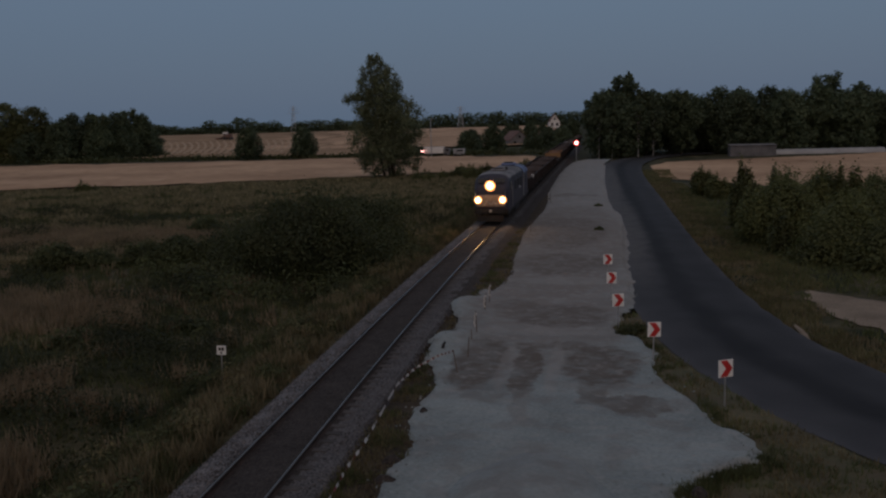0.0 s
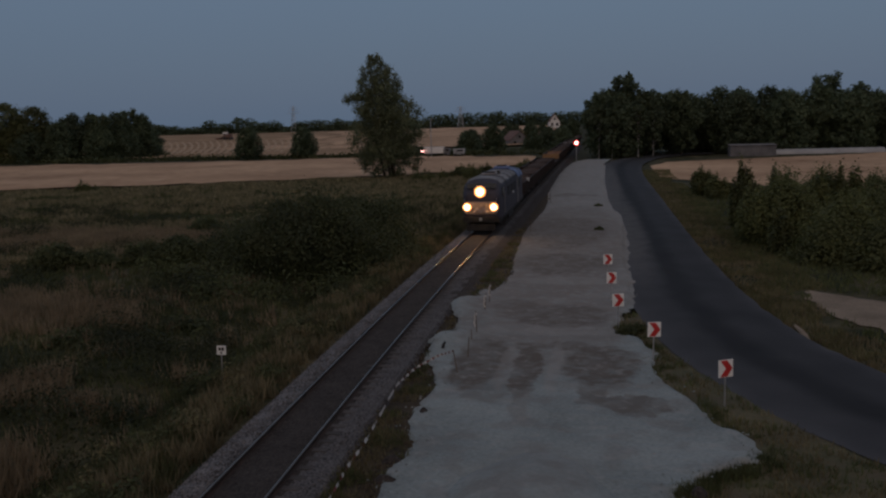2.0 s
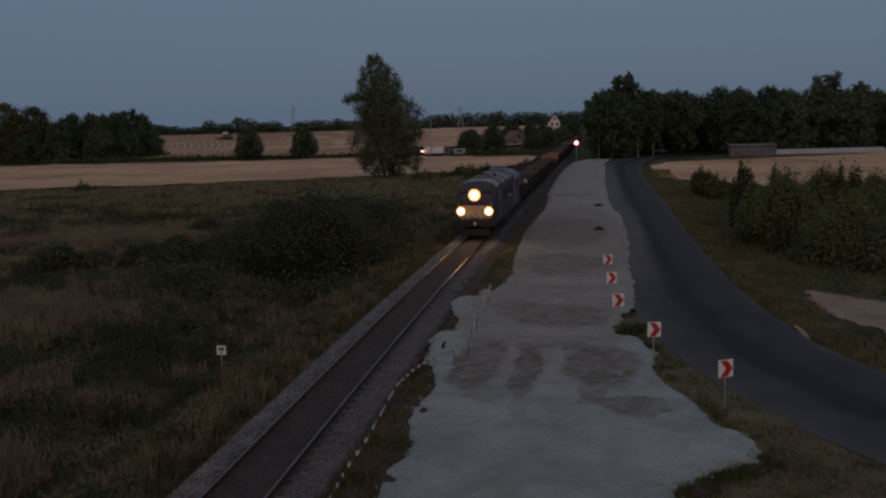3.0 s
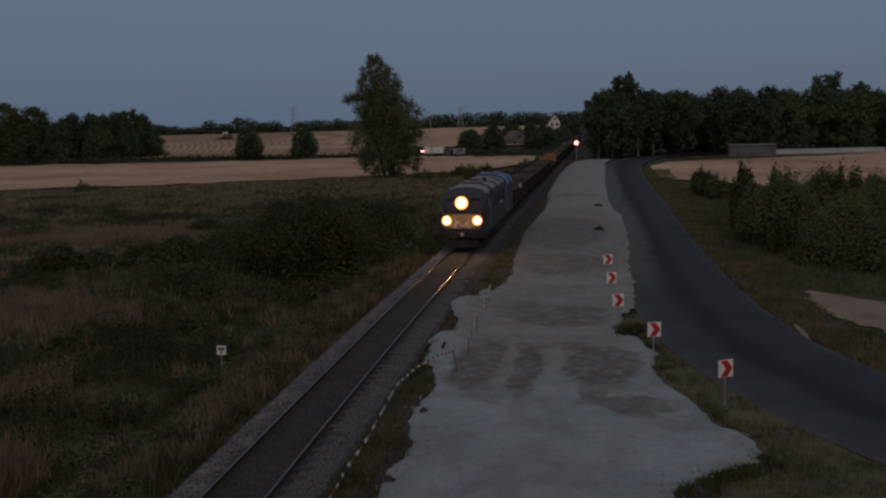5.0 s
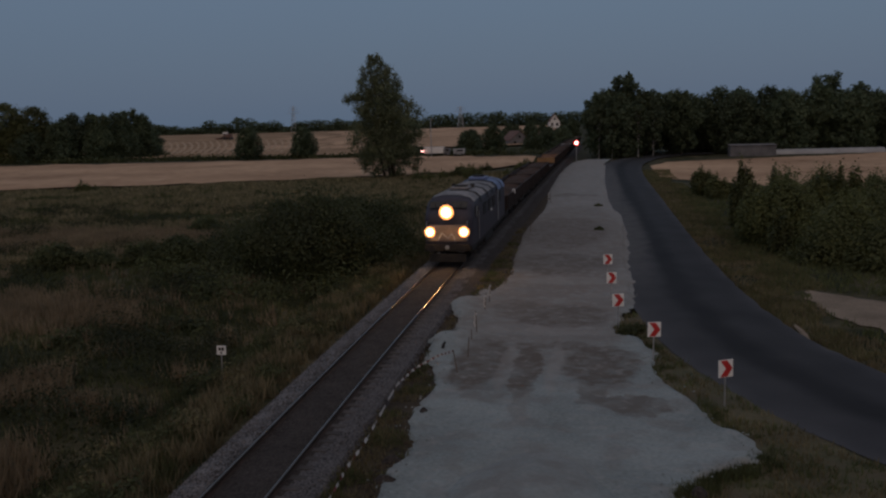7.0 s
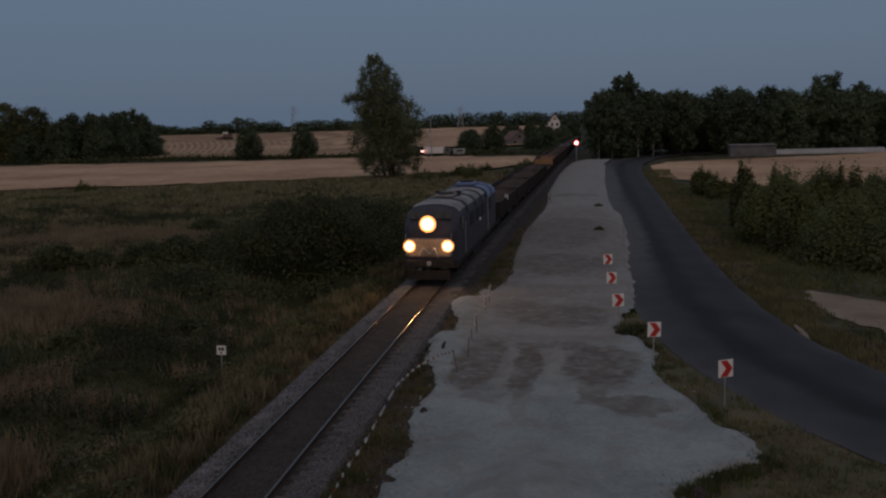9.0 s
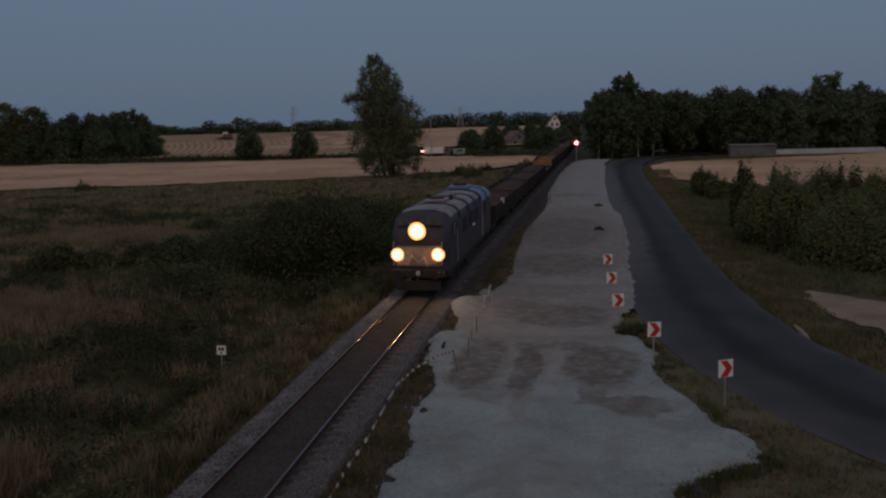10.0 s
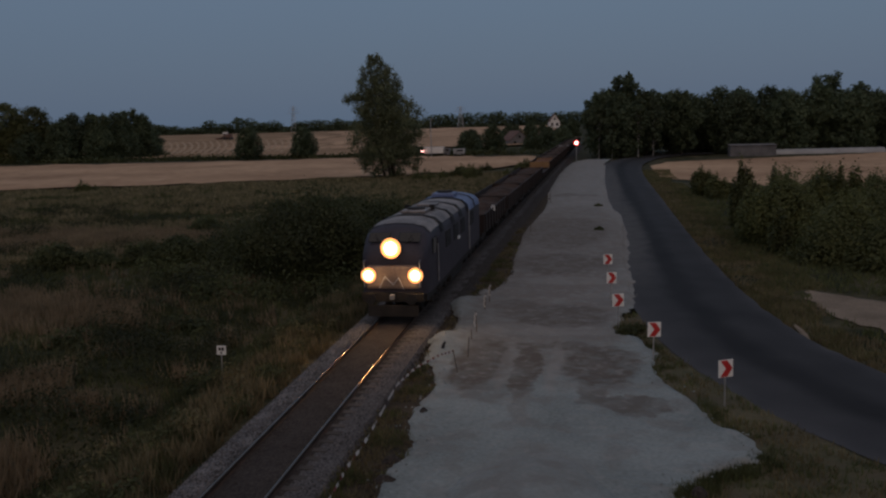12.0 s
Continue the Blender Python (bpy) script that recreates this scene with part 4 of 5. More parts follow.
# ---- signs, stakes and tape ----
def chevron_sign():
    ob = thing("chevron_sign", "white road sign with red chevron on a thin post", "road sign", group="chevron signs on the bend")
    bm = bmesh.new()
    rod(bm, (0, 0, -0.25), (0, 0, 1.35), 0.026, None, 10)
    part("post", bm, M["steel"], ob)
    bm = bmesh.new()
    box(bm, (0, -0.04, 1.12), (0.48, 0.02, 0.54), 0.006)
    panel = part("panel", bm, M["white"], ob)
    bm = bmesh.new()
    for z0, z1 in ((0.25, 0.0), (0.0, -0.25)):
        x0, x1 = (-0.18, 0.0) if z0 > 0 else (0.0, -0.18)
        pts = [(x0, z0), (x0 + 0.22, z0), (x1 + 0.22, z1), (x1, z1)]
        lo = [bm.verts.new((x, -0.058, 1.12 + z)) for x, z in pts]
        hi = [bm.verts.new((x, -0.051, 1.12 + z)) for x, z in pts]
        bm.faces.new(lo)
        bm.faces.new(hi[::-1])
        for k in range(4):
            bm.faces.new((lo[k], hi[k], hi[(k + 1) % 4], lo[(k + 1) % 4]))
    bmesh.ops.recalc_face_normals(bm, faces=bm.faces)
    part("chevron", bm, M["red"], panel)
    return ob


SIGN = chevron_sign()
for k, (x, y, turn) in enumerate([(9.28, 46.0, 12), (9.39, 40.5, 16), (9.65, 35.4, 10), (10.77, 30.4, 14), (12.6, 25.7, 24)]):
    m = pose(x, y, -0.3, 0, (0, 1, -1.5, 1, -1)[k], turn)
    if k:
        copy_thing(SIGN, m)
    else:
        SIGN.matrix_basis = m


def km_post():
    ob = thing("distance_marker", "small white distance marker board on a thin post", "marker", pose(-4.62, 27.8, land(-4.6, 27.8) - 0.11, 0, 2, 10))
    bm = bmesh.new()
    rod(bm, (0, 0.02, -0.1), (0, 0.02, 1.45), 0.022)
    part("post", bm, M["steel"], ob)
    bm = bmesh.new()
    box(bm, (0, 0, 1.36), (0.34, 0.02, 0.34), 0.008)
    board = part("board", bm, M["white"], ob)
    for x, z, w, h in ((-0.055, 1.41, 0.085, 0.12), (0.055, 1.41, 0.085, 0.12), (0.0, 1.27, 0.05, 0.09)):
        bm = bmesh.new()
        box(bm, (x, -0.014, z), (w, 0.006, h), 0.002)
        part("bar", bm, M["black"], board)


km_post()


def stake(x, y, h, lx, ly):
    ob = thing("stake", "thin weathered stake leaning at the gravel edge", "stake", pose(x, y, pad_z(x, y) - 0.15), "tape stakes")
    bm = bmesh.new()
    rod(bm, (0, 0, 0), (lx, ly, h + 0.15), 0.028, 0.02, 7)
    part("shaft", bm, M["stick"], ob)


STAKES = [(4.06, 28.05, 0.8, -0.16, 0), (4.08, 30.0, 0.77, 0.08, 0), (3.91, 32.2, 0.4, 0.0, 0), (3.93, 33.5, 0.88, -0.03, 0), (3.68, 37.8, 0.75, 0.06, 0), (3.66, 39.5, 0.9, 0.07, 0), (3.9, 44.1, 0.9, 0.05, 0), (3.55, 52.5, 0.9, 0.05, 0), (3.5, 66, 0.9, 0, 0), (3.7, 89.6, 1.0, 0, 0)]
for s in STAKES:
    stake(*s)


def tape():
    """Barrier tape in red and white lengths, fallen along the bank and strung on the stakes."""
    line = [Vector(p) for p in ((2.82, 16.8, -0.2), (2.77, 18.2, -0.16), (2.66, 19.5, -0.2), (2.68, 21, -0.14), (2.52, 23.2, -0.18), (2.36, 25.9, -0.15), (2.42, 27.0, -0.17), (2.56, 28.0, -0.14), (2.86, 28.8, -0.1), (3.2, 29.0, 0.05), (3.55, 28.6, 0.25), (3.9, 28.05, 0.5))]
    line = curve(line, 12)
    ob = thing("barrier_tape", "red and white barrier tape fallen along the bank", "tape")
    for g in range(0, len(line) - 1, 2):
        verts, faces = [], []
        for i in range(g, min(g + 2, len(line) - 1)):
            s, e, k = line[i], line[i + 1], len(verts)
            up, off = Vector((0.02 * math.sin(g), 0, 0.037)), Vector((0.004, 0.002, 0))
            verts += [s - up, e - up, e + up, s + up, s - up + off, e - up + off, e + up + off, s + up + off]
            faces += [(k, k + 1, k + 2, k + 3), (k + 7, k + 6, k + 5, k + 4), (k, k + 3, k + 7, k + 4), (k + 1, k + 5, k + 6, k + 2)]
        if g // 2 % 3 == 2:
            sheet("red_length", verts, faces, M["tape_red"], ob, False)
        else:
            sheet("white_length", verts, faces, M["tape_white"], ob, False)


tape()


def stump():
    ob = thing("stump", "short dark broken post on the gravel spill", "post", pose(2.95, 30.9, -0.4))
    bm = bmesh.new()
    rod(bm, (0, 0, 0), (0.07, 0, 0.34), 0.075, 0.06, 9)
    rod(bm, (0.07, 0, 0.34), (0.14, 0.02, 0.46), 0.06, 0.035, 9)
    part("shaft", bm, M["frame"], ob)


stump()


def tape_wrap(x, y, z0, z1):
    """A strip of tape knotted round a stake and hanging down."""
    ob = thing("tape_strip", "pale barrier tape knotted to a stake", "tape")
    bm = bmesh.new()
    rod(bm, (x, y, z1), (x, y, z1 - 0.1), 0.045, 0.04, 8)
    part("knot", bm, M["tape_white"], ob)
    bm = bmesh.new()
    n = 5
    for k in range(n):
        a, b = z1 - 0.1 - (z1 - 0.1 - z0) * k / n, z1 - 0.1 - (z1 - 0.1 - z0) * (k + 1) / n
        box(bm, (x - 0.05 + 0.02 * math.sin(k * 1.7), y - 0.03, (a + b) / 2), (0.07, 0.006, a - b), 0, Matrix.Rotation(0.25 * math.sin(k * 2.1), 4, "Z"))
    part("hanging_length", bm, M["tape_white"], ob)


tape_wrap(3.91, 33.45, 0.05, 0.62)
tape_wrap(3.72, 37.75, -0.1, 0.48)
tape_wrap(3.73, 39.45, 0.1, 0.62)
tape_wrap(3.5, 89.55, 0.0, 0.8)


# ---- far things ----
def signal():
    ob = thing("railway_signal", "railway signal mast showing a red light", "signal", pose(3.55, 190, land(3.5, 190)))
    bm = bmesh.new()
    rod(bm, (0, 0, -0.2), (0, 0, 3.6), 0.08)
    part("mast", bm, M["steel"], ob)
    bm = bmesh.new()
    box(bm, (0, -0.1, 3.98), (0.5, 0.2, 1.2), 0.05)
    head = part("signal_head", bm, M["black"], ob)
    bm = bmesh.new()
    bmesh.ops.create_uvsphere(bm, u_segments=12, v_segments=8, radius=0.36, matrix=Matrix.Translation((0, -0.25, 3.98)) @ Matrix.Diagonal((1, 0.4, 1, 1)))
    part("red_lamp", bm, M["redlamp"], head, "glowing red signal lamp")
    # added disc that glows in place of the lamp's halo
    bm = bmesh.new()
    rod(bm, (0, -0.21, 3.98), (0, -0.25, 3.98), 0.6, 0.56, 20)
    part("red_halo_disc", bm, M["red_halo"], head, "dim red disc imitating the signal lamp halo")


signal()


def truck():
    ob = thing("truck", "white box truck standing on the far road", "truck", pose(-38.4, 240, land(-38, 240)))
    bm = bmesh.new()
    box(bm, (0.3, 0, 1.75), (5.6, 2.4, 1.8), 0.05)
    part("box_body", bm, M["render_wall"], ob)
    bm = bmesh.new()
    box(bm, (4.0, 0, 1.3), (1.5, 2.2, 1.9), 0.15)
    cab = part("cab", bm, M["barn"], ob)
    bm = bmesh.new()
    box(bm, (4.2, -1.09, 1.7), (0.8, 0.06, 0.6), 0.02)
    part("side_window", bm, M["glass"], cab)
    bm = bmesh.new()
    box(bm, (0.6, 0, 0.62), (6.6, 1.0, 0.25), 0.02)
    part("chassis", bm, M["frame"], ob)
    for x in (-1.6, 3.8):
        for y in (-1.0, 1.0):
            bm = bmesh.new()
            rod(bm, (x, y - 0.13, 0.42), (x, y + 0.13, 0.42), 0.42, None, 14)
            part("wheel", bm, M["black"], ob)
    bm = bmesh.new()
    bmesh.ops.create_uvsphere(bm, u_segments=10, v_segments=8, radius=0.42, matrix=Matrix.Translation((-2.85, -1.3, 1.6)) @ Matrix.Diagonal((1, 0.5, 1, 1)))
    part("tail_lamp", bm, M["redlamp"], ob, "glowing red tail lamp")


truck()


def car():
    ob = thing("van", "pale grey van standing on the far road", "van", pose(-31.2, 242, land(-31, 242)))
    bm = bmesh.new()
    box(bm, (0, 0, 1.15), (3.4, 1.8, 1.7), 0.35)
    body = part("body", bm, M["film"], ob)
    bm = bmesh.new()
    box(bm, (0.3, -0.9, 1.5), (1.8, 0.05, 0.5), 0.02)
    part("side_window", bm, M["glass"], body)
    for x in (-1.0, 1.0):
        for y in (-0.8, 0.8):
            bm = bmesh.new()
            rod(bm, (x, y - 0.1, 0.33), (x, y + 0.1, 0.33), 0.33, None, 12)
            part("wheel", bm, M["black"], ob)


car()


def harvester(x, y):
    ob = thing("combine_harvester", "distant combine harvester with dark body and pale cab", "harvester", pose(x, y, land(x, y) + 0.6))
    bm = bmesh.new()
    box(bm, (1.2, 0, 2.0), (4.6, 2.6, 2.0), 0.15)
    box(bm, (2.0, 0, 3.1), (2.4, 2.2, 0.5), 0.1)
    part("body", bm, M["tiles"], ob)
    bm = bmesh.new()
    box(bm, (-0.2, 0, 3.3), (2.2, 2.4, 2.0), 0.15)
    cab = part("cab", bm, M["render_wall"], ob)
    bm = bmesh.new()
    box(bm, (-0.2, -1.21, 3.2), (1.2, 0.06, 0.8), 0.02)
    part("side_window", bm, M["glass"], cab)
    bm = bmesh.new()
    box(bm, (-2.2, 0, 1.4), (2.0, 0.9, 0.7), 0.1, Matrix.Rotation(radians(-20), 4, "Y"))
    box(bm, (-4.0, 0, 0.8), (2.2, 5.4, 1.0), 0.1)
    part("header", bm, M["tiles"], ob)
    for side in (-1, 1):
        for wx, r in ((0.0, 0.95), (3.0, 0.6)):
            bm = bmesh.new()
            rod(bm, (wx, side * 1.35, r), (wx, side * 1.85, r), r, None, 18)
            part("wheel", bm, M["black"], ob)


harvester(-196.5, 446)


def lamp_mast():
    ob = thing("street_lamp", "slender pale street lamp mast by the far road", "street lamp", pose(-38.6, 238, land(-38, 238)))
    bm = bmesh.new()
    rod(bm, (0, 0, -0.2), (0, 0, 10.4), 0.14, 0.08)
    part("pole", bm, M["steel"], ob)
    bm = bmesh.new()
    rod(bm, (0, 0, 10.3), (0.9, 0, 10.7), 0.05)
    part("arm", bm, M["steel"], ob)


lamp_mast()


def house(x, y, z, w, d, h, roof, turn, label, walls="render_wall"):
    ob = thing("house", label, "house", pose(x, y, z, 0, 0, turn))
    bm = bmesh.new()
    box(bm, (0, 0, h / 2), (w, d, h))
    v = [bm.verts.new(p) for p in ((-w / 2, -d / 2, h), (w / 2, -d / 2, h), (0, -d / 2, h + roof), (-w / 2, d / 2, h), (w / 2, d / 2, h), (0, d / 2, h + roof))]
    bm.faces.new((v[0], v[1], v[2]))
    bm.faces.new((v[4], v[3], v[5]))
    part("wall", bm, M[walls], ob)
    for s in (-1, 1):
        bm = bmesh.new()
        sl = math.hypot(w / 2, roof) + 0.4
        a = math.atan2(roof, w / 2)
        box(bm, (s * (w / 4 + 0.1), 0, h + roof / 2 - 0.02), (sl, d + 0.8, 0.16), 0, Matrix.Rotation(s * a, 4, "Y"))
        part("roof", bm, M["tiles"], ob)
    for k in (-1, 1):
        bm = bmesh.new()
        box(bm, (k * w * 0.24, -d / 2 - 0.03, h * 0.55), (1.0, 0.1, 1.3), 0.02)
        win = part("window", bm, M["glass"], ob)
        bm = bmesh.new()
        box(bm, (k * w * 0.24, -d / 2 - 0.1, h * 0.55 - 0.72), (1.2, 0.2, 0.08), 0.01)
        part("sill", bm, M["white"], win)
    bm = bmesh.new()
    box(bm, (0, -d / 2 - 0.03, h + roof * 0.35), (0.8, 0.1, 0.9), 0.02)
    part("window", bm, M["glass"], ob)


house(-13.7, 420, 5.0, 5.0, 8, 2.9, 3.6, 8, "white gabled house among far trees")
house(-23.8, 330, land(-23.8, 330) - 0.4, 8, 9, 2.5, 3.4, 28, "low grey house with tiled roof beyond the crossing", "barn")
house(-9, 300, land(-9, 300) - 0.3, 7, 8, 2.6, 3.0, 75, "low pale house near the railway crossing")


def shed():
    ob = thing("shed", "grey weathered boarded shed before the wood", "shed", pose(42, 200, land(42, 200)))
    for k in range(18):
        bm = bmesh.new()
        box(bm, (-4.55 + k * 0.535, -2.0 + (k % 2) * 0.02, 1.15), (0.52, 0.06, 2.3), 0.01)
        part("board", bm, M["barn"], ob)
    for x in (-4.8, 4.8):
        bm = bmesh.new()
        box(bm, (x, 0, 1.15), (0.08, 4.0, 2.3), 0.01)
        part("end_wall", bm, M["barn"], ob)
    bm = bmesh.new()
    box(bm, (0, 2.0, 1.2), (9.6, 0.08, 2.4))
    part("back_wall", bm, M["barn"], ob)
    bm = bmesh.new()
    box(bm, (0, 0, 2.48), (10.0, 4.6, 0.1), 0.02, Matrix.Rotation(radians(2), 4, "X"))
    part("roof", bm, M["barn"], ob)


shed()


def greenhouse():
    ob = thing("polytunnel", "long low pale plastic tunnel beside the field", "polytunnel", pose(60, 206, land(60, 206), 0, 0, 6))
    verts, faces, n = [], [], 25
    for j in range(n):
        for i in range(9):
            a = math.pi * i / 8
            verts.append((-12.5 + j, 1.6 * math.cos(a), 1.15 * math.sin(a) + 0.04 * (j % 2)))
    for j in range(n - 1):
        for i in range(8):
            faces.append((j * 9 + i, j * 9 + i + 1, j * 9 + i + 10, j * 9 + i + 9))
    sheet("film_cover", verts, faces, M["film"], ob)


greenhouse()


def pylon(x, y, h):
    ob = thing("pylon", "distant lattice power pylon on the skyline", "pylon", pose(x, y, land(x, y)), "pylons")
    bm = bmesh.new()
    for sx in (-1, 1):
        for sy in (-1, 1):
            rod(bm, (sx * 2.2, sy * 2.2, 0), (sx * 0.3, sy * 0.3, h), 0.16, 0.1, 5)
    for k in range(7):
        u, w = k / 7, (k + 1) / 7
        a, b = 2.2 - 1.9 * u, 2.2 - 1.9 * w
        rod(bm, (-a, -a, h * u), (b, -b, h * w), 0.08, None, 4)
        rod(bm, (a, -a, h * u), (-b, -b, h * w), 0.08, None, 4)
    part("lattice", bm, M["steel"], ob)
    for z, w in ((0.75, 5), (0.86, 4), (0.95, 3)):
        bm = bmesh.new()
        rod(bm, (-w, 0, h * z), (w, 0, h * z), 0.14, None, 5)
        part("crossarm", bm, M["steel"], ob)


pylon(-232, 650, 21)
pylon(-98, 655, 17)


# ---- the train: vehicles face the camera, front at y = 0 in their own space ----
def wheelset(parent, y, r=0.5):
    bm = bmesh.new()
    rod(bm, (-0.95, 0, 0), (0.95, 0, 0), 0.08)
    for x in (-0.75, 0.75):
        rod(bm, (x - 0.065, 0, 0), (x + 0.065, 0, 0), r, None, 20)
        for k in range(4):
            a = k * math.pi / 2
            box(bm, (x * 1.1, math.cos(a) * r * 0.6, math.sin(a) * r * 0.6), (0.03, 0.14, 0.14))
    ob = part("wheelset", bm, M["frame"], parent)
    ob.location = (0, y, r)
    WHEELS.append((ob, y, r))
    return ob


WHEELS = []


def loco():
    ob = thing("diesel_locomotive", "blue diesel locomotive with grey roof and three lit headlamps", "locomotive")
    L = 19.0
    # body shell: sections along the length
    secs = [(-0.15, 1.05, 1.25, 2.9), (0.0, 1.30, 1.15, 3.15), (0.35, 1.42, 1.1, 3.35), (0.75, 1.46, 1.1, 3.75), (1.2, 1.48, 1.1, 3.98), (2.2, 1.5, 1.1, 4.08), (L - 2.2, 1.5, 1.1, 4.08), (L - 0.8, 1.47, 1.1, 3.9), (L - 0.3, 1.4, 1.1, 3.4)]
    shape = [(-1, 0), (-1, 0.55), (-0.99, 0.74), (-0.93, 0.86), (-0.75, 0.945), (-0.4, 0.99), (0, 1), (0.4, 0.99), (0.75, 0.945), (0.93, 0.86), (0.99, 0.74), (1, 0.55), (1, 0)]

    def shell(name, secs, i0, i1, material, grow, label=""):
        verts, faces, idx = [], [], list(range(i0, i1 + 1))
        for y, hw, z0, z1 in secs:
            for i in idx:
                u, v = shape[i]
                verts.append((u * (hw + grow), y, z0 + (z1 + grow - z0) * v))
        w = len(idx)
        for j in range(len(secs) - 1):
            for i in range(w - 1):
                faces.append((j * w + i, (j + 1) * w + i, (j + 1) * w + i + 1, j * w + i + 1))
        if not grow:
            faces.append(tuple(range(w)))
            faces.append(tuple(reversed(range((len(secs) - 1) * w, len(secs) * w))))
        return tagged(sheet(name, verts, faces, material, ob), label)

    shell("body", secs, 0, 12, M["loco"], 0.0)
    mid = [(1.35, 1.48, 1.1, 4.0), (1.6, 1.49, 1.1, 4.03), (2.2, 1.5, 1.1, 4.08), (12.4, 1.5, 1.1, 4.08)]
    shell("roof", mid, 3, 9, M["locoroof"], 0.03, "weathered light grey roof")
    shell("rear_roof", [(12.7, 1.5, 1.1, 4.08), (L - 2.2, 1.5, 1.1, 4.08), (L - 1.0, 1.48, 1.1, 3.95)], 2, 10, M["blueroof"], 0.05, "blue rear roof section")
    for y in (3.6, 7.0, 9.8, 12.5, 15.2):
        shell("roof_band", [(y, 1.5, 1.1, 4.08), (y + 0.42, 1.5, 1.1, 4.08)], 2, 10, M["frame"], 0.07, "dark roof joint band")
    for y, w, d, h in ((5.3, 1.2, 1.6, 0.12), (8.4, 1.0, 1.2, 0.1), (14.0, 1.3, 1.5, 0.2)):
        bm = bmesh.new()
        box(bm, (0, y, 4.12 + h / 2), (w, d, h), 0.06)
        part("roof_hatch", bm, M["locoroof"] if y < 12 else M["blueroof"], ob)
    for y in (5.3, 14.0):
        bm = bmesh.new()
        rod(bm, (0, y, 4.18), (0, y, 4.32 if y < 12 else 4.42), 0.45, None, 20)
        part("roof_fan", bm, M["frame"], ob)
    # nose: lower front, windscreens, hoses, buffer beam
    bm = bmesh.new()
    box(bm, (0, -0.17, 1.9), (2.3, 0.28, 1.0), 0.13)
    part("front_panel", bm, M["front"], ob, "dull painted front panel")
    for x0, x1 in ((-0.55, -0.3), (-0.3, 0.05), (0.05, 0.3), (0.3, 0.5)):
        bm = bmesh.new()
        zs = [1.45, 1.95, 1.6, 1.9, 1.4]
        k = (-0.55, -0.3, 0.05, 0.3).index(x0)
        rod(bm, (x0, -0.36, zs[k]), (x1, -0.36, zs[k + 1]), 0.022)
        part("hose", bm, M["steel"], ob, "pale brake hose")
    bm = bmesh.new()
    box(bm, (0, -0.35, 1.08), (0.2, 0.3, 0.22), 0.04)
    part("coupling_hook", bm, M["steel"], ob)
    for s in (-1, 1):
        bm = bmesh.new()
        box(bm, (s * 0.66, 0.45, 3.52), (0.95, 0.06, 0.5), 0.03, Matrix.Rotation(radians(-42), 4, "X"))
        part("windscreen", bm, M["glass"], ob)
        bm = bmesh.new()
        box(bm, (s * 1.5, 1.7, 3.0), (0.05, 0.8, 0.7), 0.02)
        part("cab_window", bm, M["glass"], ob)
        bm = bmesh.new()
        box(bm, (s * 1.51, 2.7, 2.3), (0.05, 0.7, 1.9), 0.02)
        door = part("cab_door", bm, M["loco"], ob)
        bm = bmesh.new()
        rod(bm, (s * 1.57, 2.25, 1.3), (s * 1.57, 2.25, 3.0), 0.02)
        part("handrail", bm, M["steel"], door)
        for y in (5.5, 8.0, 10.5, 14.2):
            bm = bmesh.new()
            for q in range(6):
                box(bm, (s * 1.515, y, 2.5 + q * 0.13), (0.05, 1.5, 0.08), 0.01)
            part("side_grille", bm, M["frame"], ob)
        bm = bmesh.new()
        rod(bm, (s * 0.875, -0.25, 1.05), (s * 0.875, -0.62, 1.05), 0.09)
        rod(bm, (s * 0.875, -0.62, 1.05), (s * 0.875, -0.68, 1.05), 0.24, None, 18)
        part("buffer", bm, M["frame"], ob)
        bm = bmesh.new()
        rod(bm, (s * 1.58, 12.6, 1.2), (s * 1.58, 12.6, 3.5), 0.03)
        part("handrail", bm, M["steel"], ob, "pale vertical handrail")
    bm = bmesh.new()
    box(bm, (1.56, 8.7, 2.4), (0.06, 0.55, 0.14), 0.02)
    part("number_plate", bm, M["white"], ob, "small pale side plate")
    bm = bmesh.new()
    box(bm, (0, -0.2, 1.05), (2.7, 0.16, 0.42), 0.03)
    part("buffer_beam", bm, M["frame"], ob)
    bm = bmesh.new()
    box(bm, (0, -0.25, 0.45), (2.2, 0.08, 0.5), 0.03)
    part("rail_guard", bm, M["frame"], ob)
    bm = bmesh.new()
    box(bm, (0, L / 2, 0.95), (2.8, L - 0.4, 0.35), 0.04)
    part("underframe", bm, M["frame"], ob)
    bm = bmesh.new()
    box(bm, (0, L / 2, 0.6), (2.6, 4.2, 0.7), 0.12)
    part("fuel_tank", bm, M["frame"], ob)
    for yc in (4.0, 15.0):
        bm = bmesh.new()
        for s in (-1, 1):
            box(bm, (s * 1.12, yc, 0.62), (0.16, 4.6, 0.34), 0.05)
            for k in (-1.8, 0, 1.8):
                box(bm, (s * 1.2, yc + k, 0.52), (0.16, 0.36, 0.36), 0.04)
        box(bm, (0, yc, 0.62), (2.2, 0.5, 0.2), 0.03)
        part("bogie_frame", bm, M["frame"], ob)
        for k in (-1.8, 0, 1.8):
            wheelset(ob, yc + k, 0.5)
    for s in (-1, 1):
        bm = bmesh.new()
        rod(bm, (s * 0.55, 0.05, 3.32), (s * 0.8, 0.32, 3.62), 0.018)
        rod(bm, (s * 0.5, 0.06, 3.34), (s * 0.62, 0.02, 3.3), 0.018)
        part("wiper", bm, M["frame"], ob)
        bm = bmesh.new()
        rod(bm, (s * 1.2, -0.34, 1.5), (s * 1.2, -0.34, 2.6), 0.02)
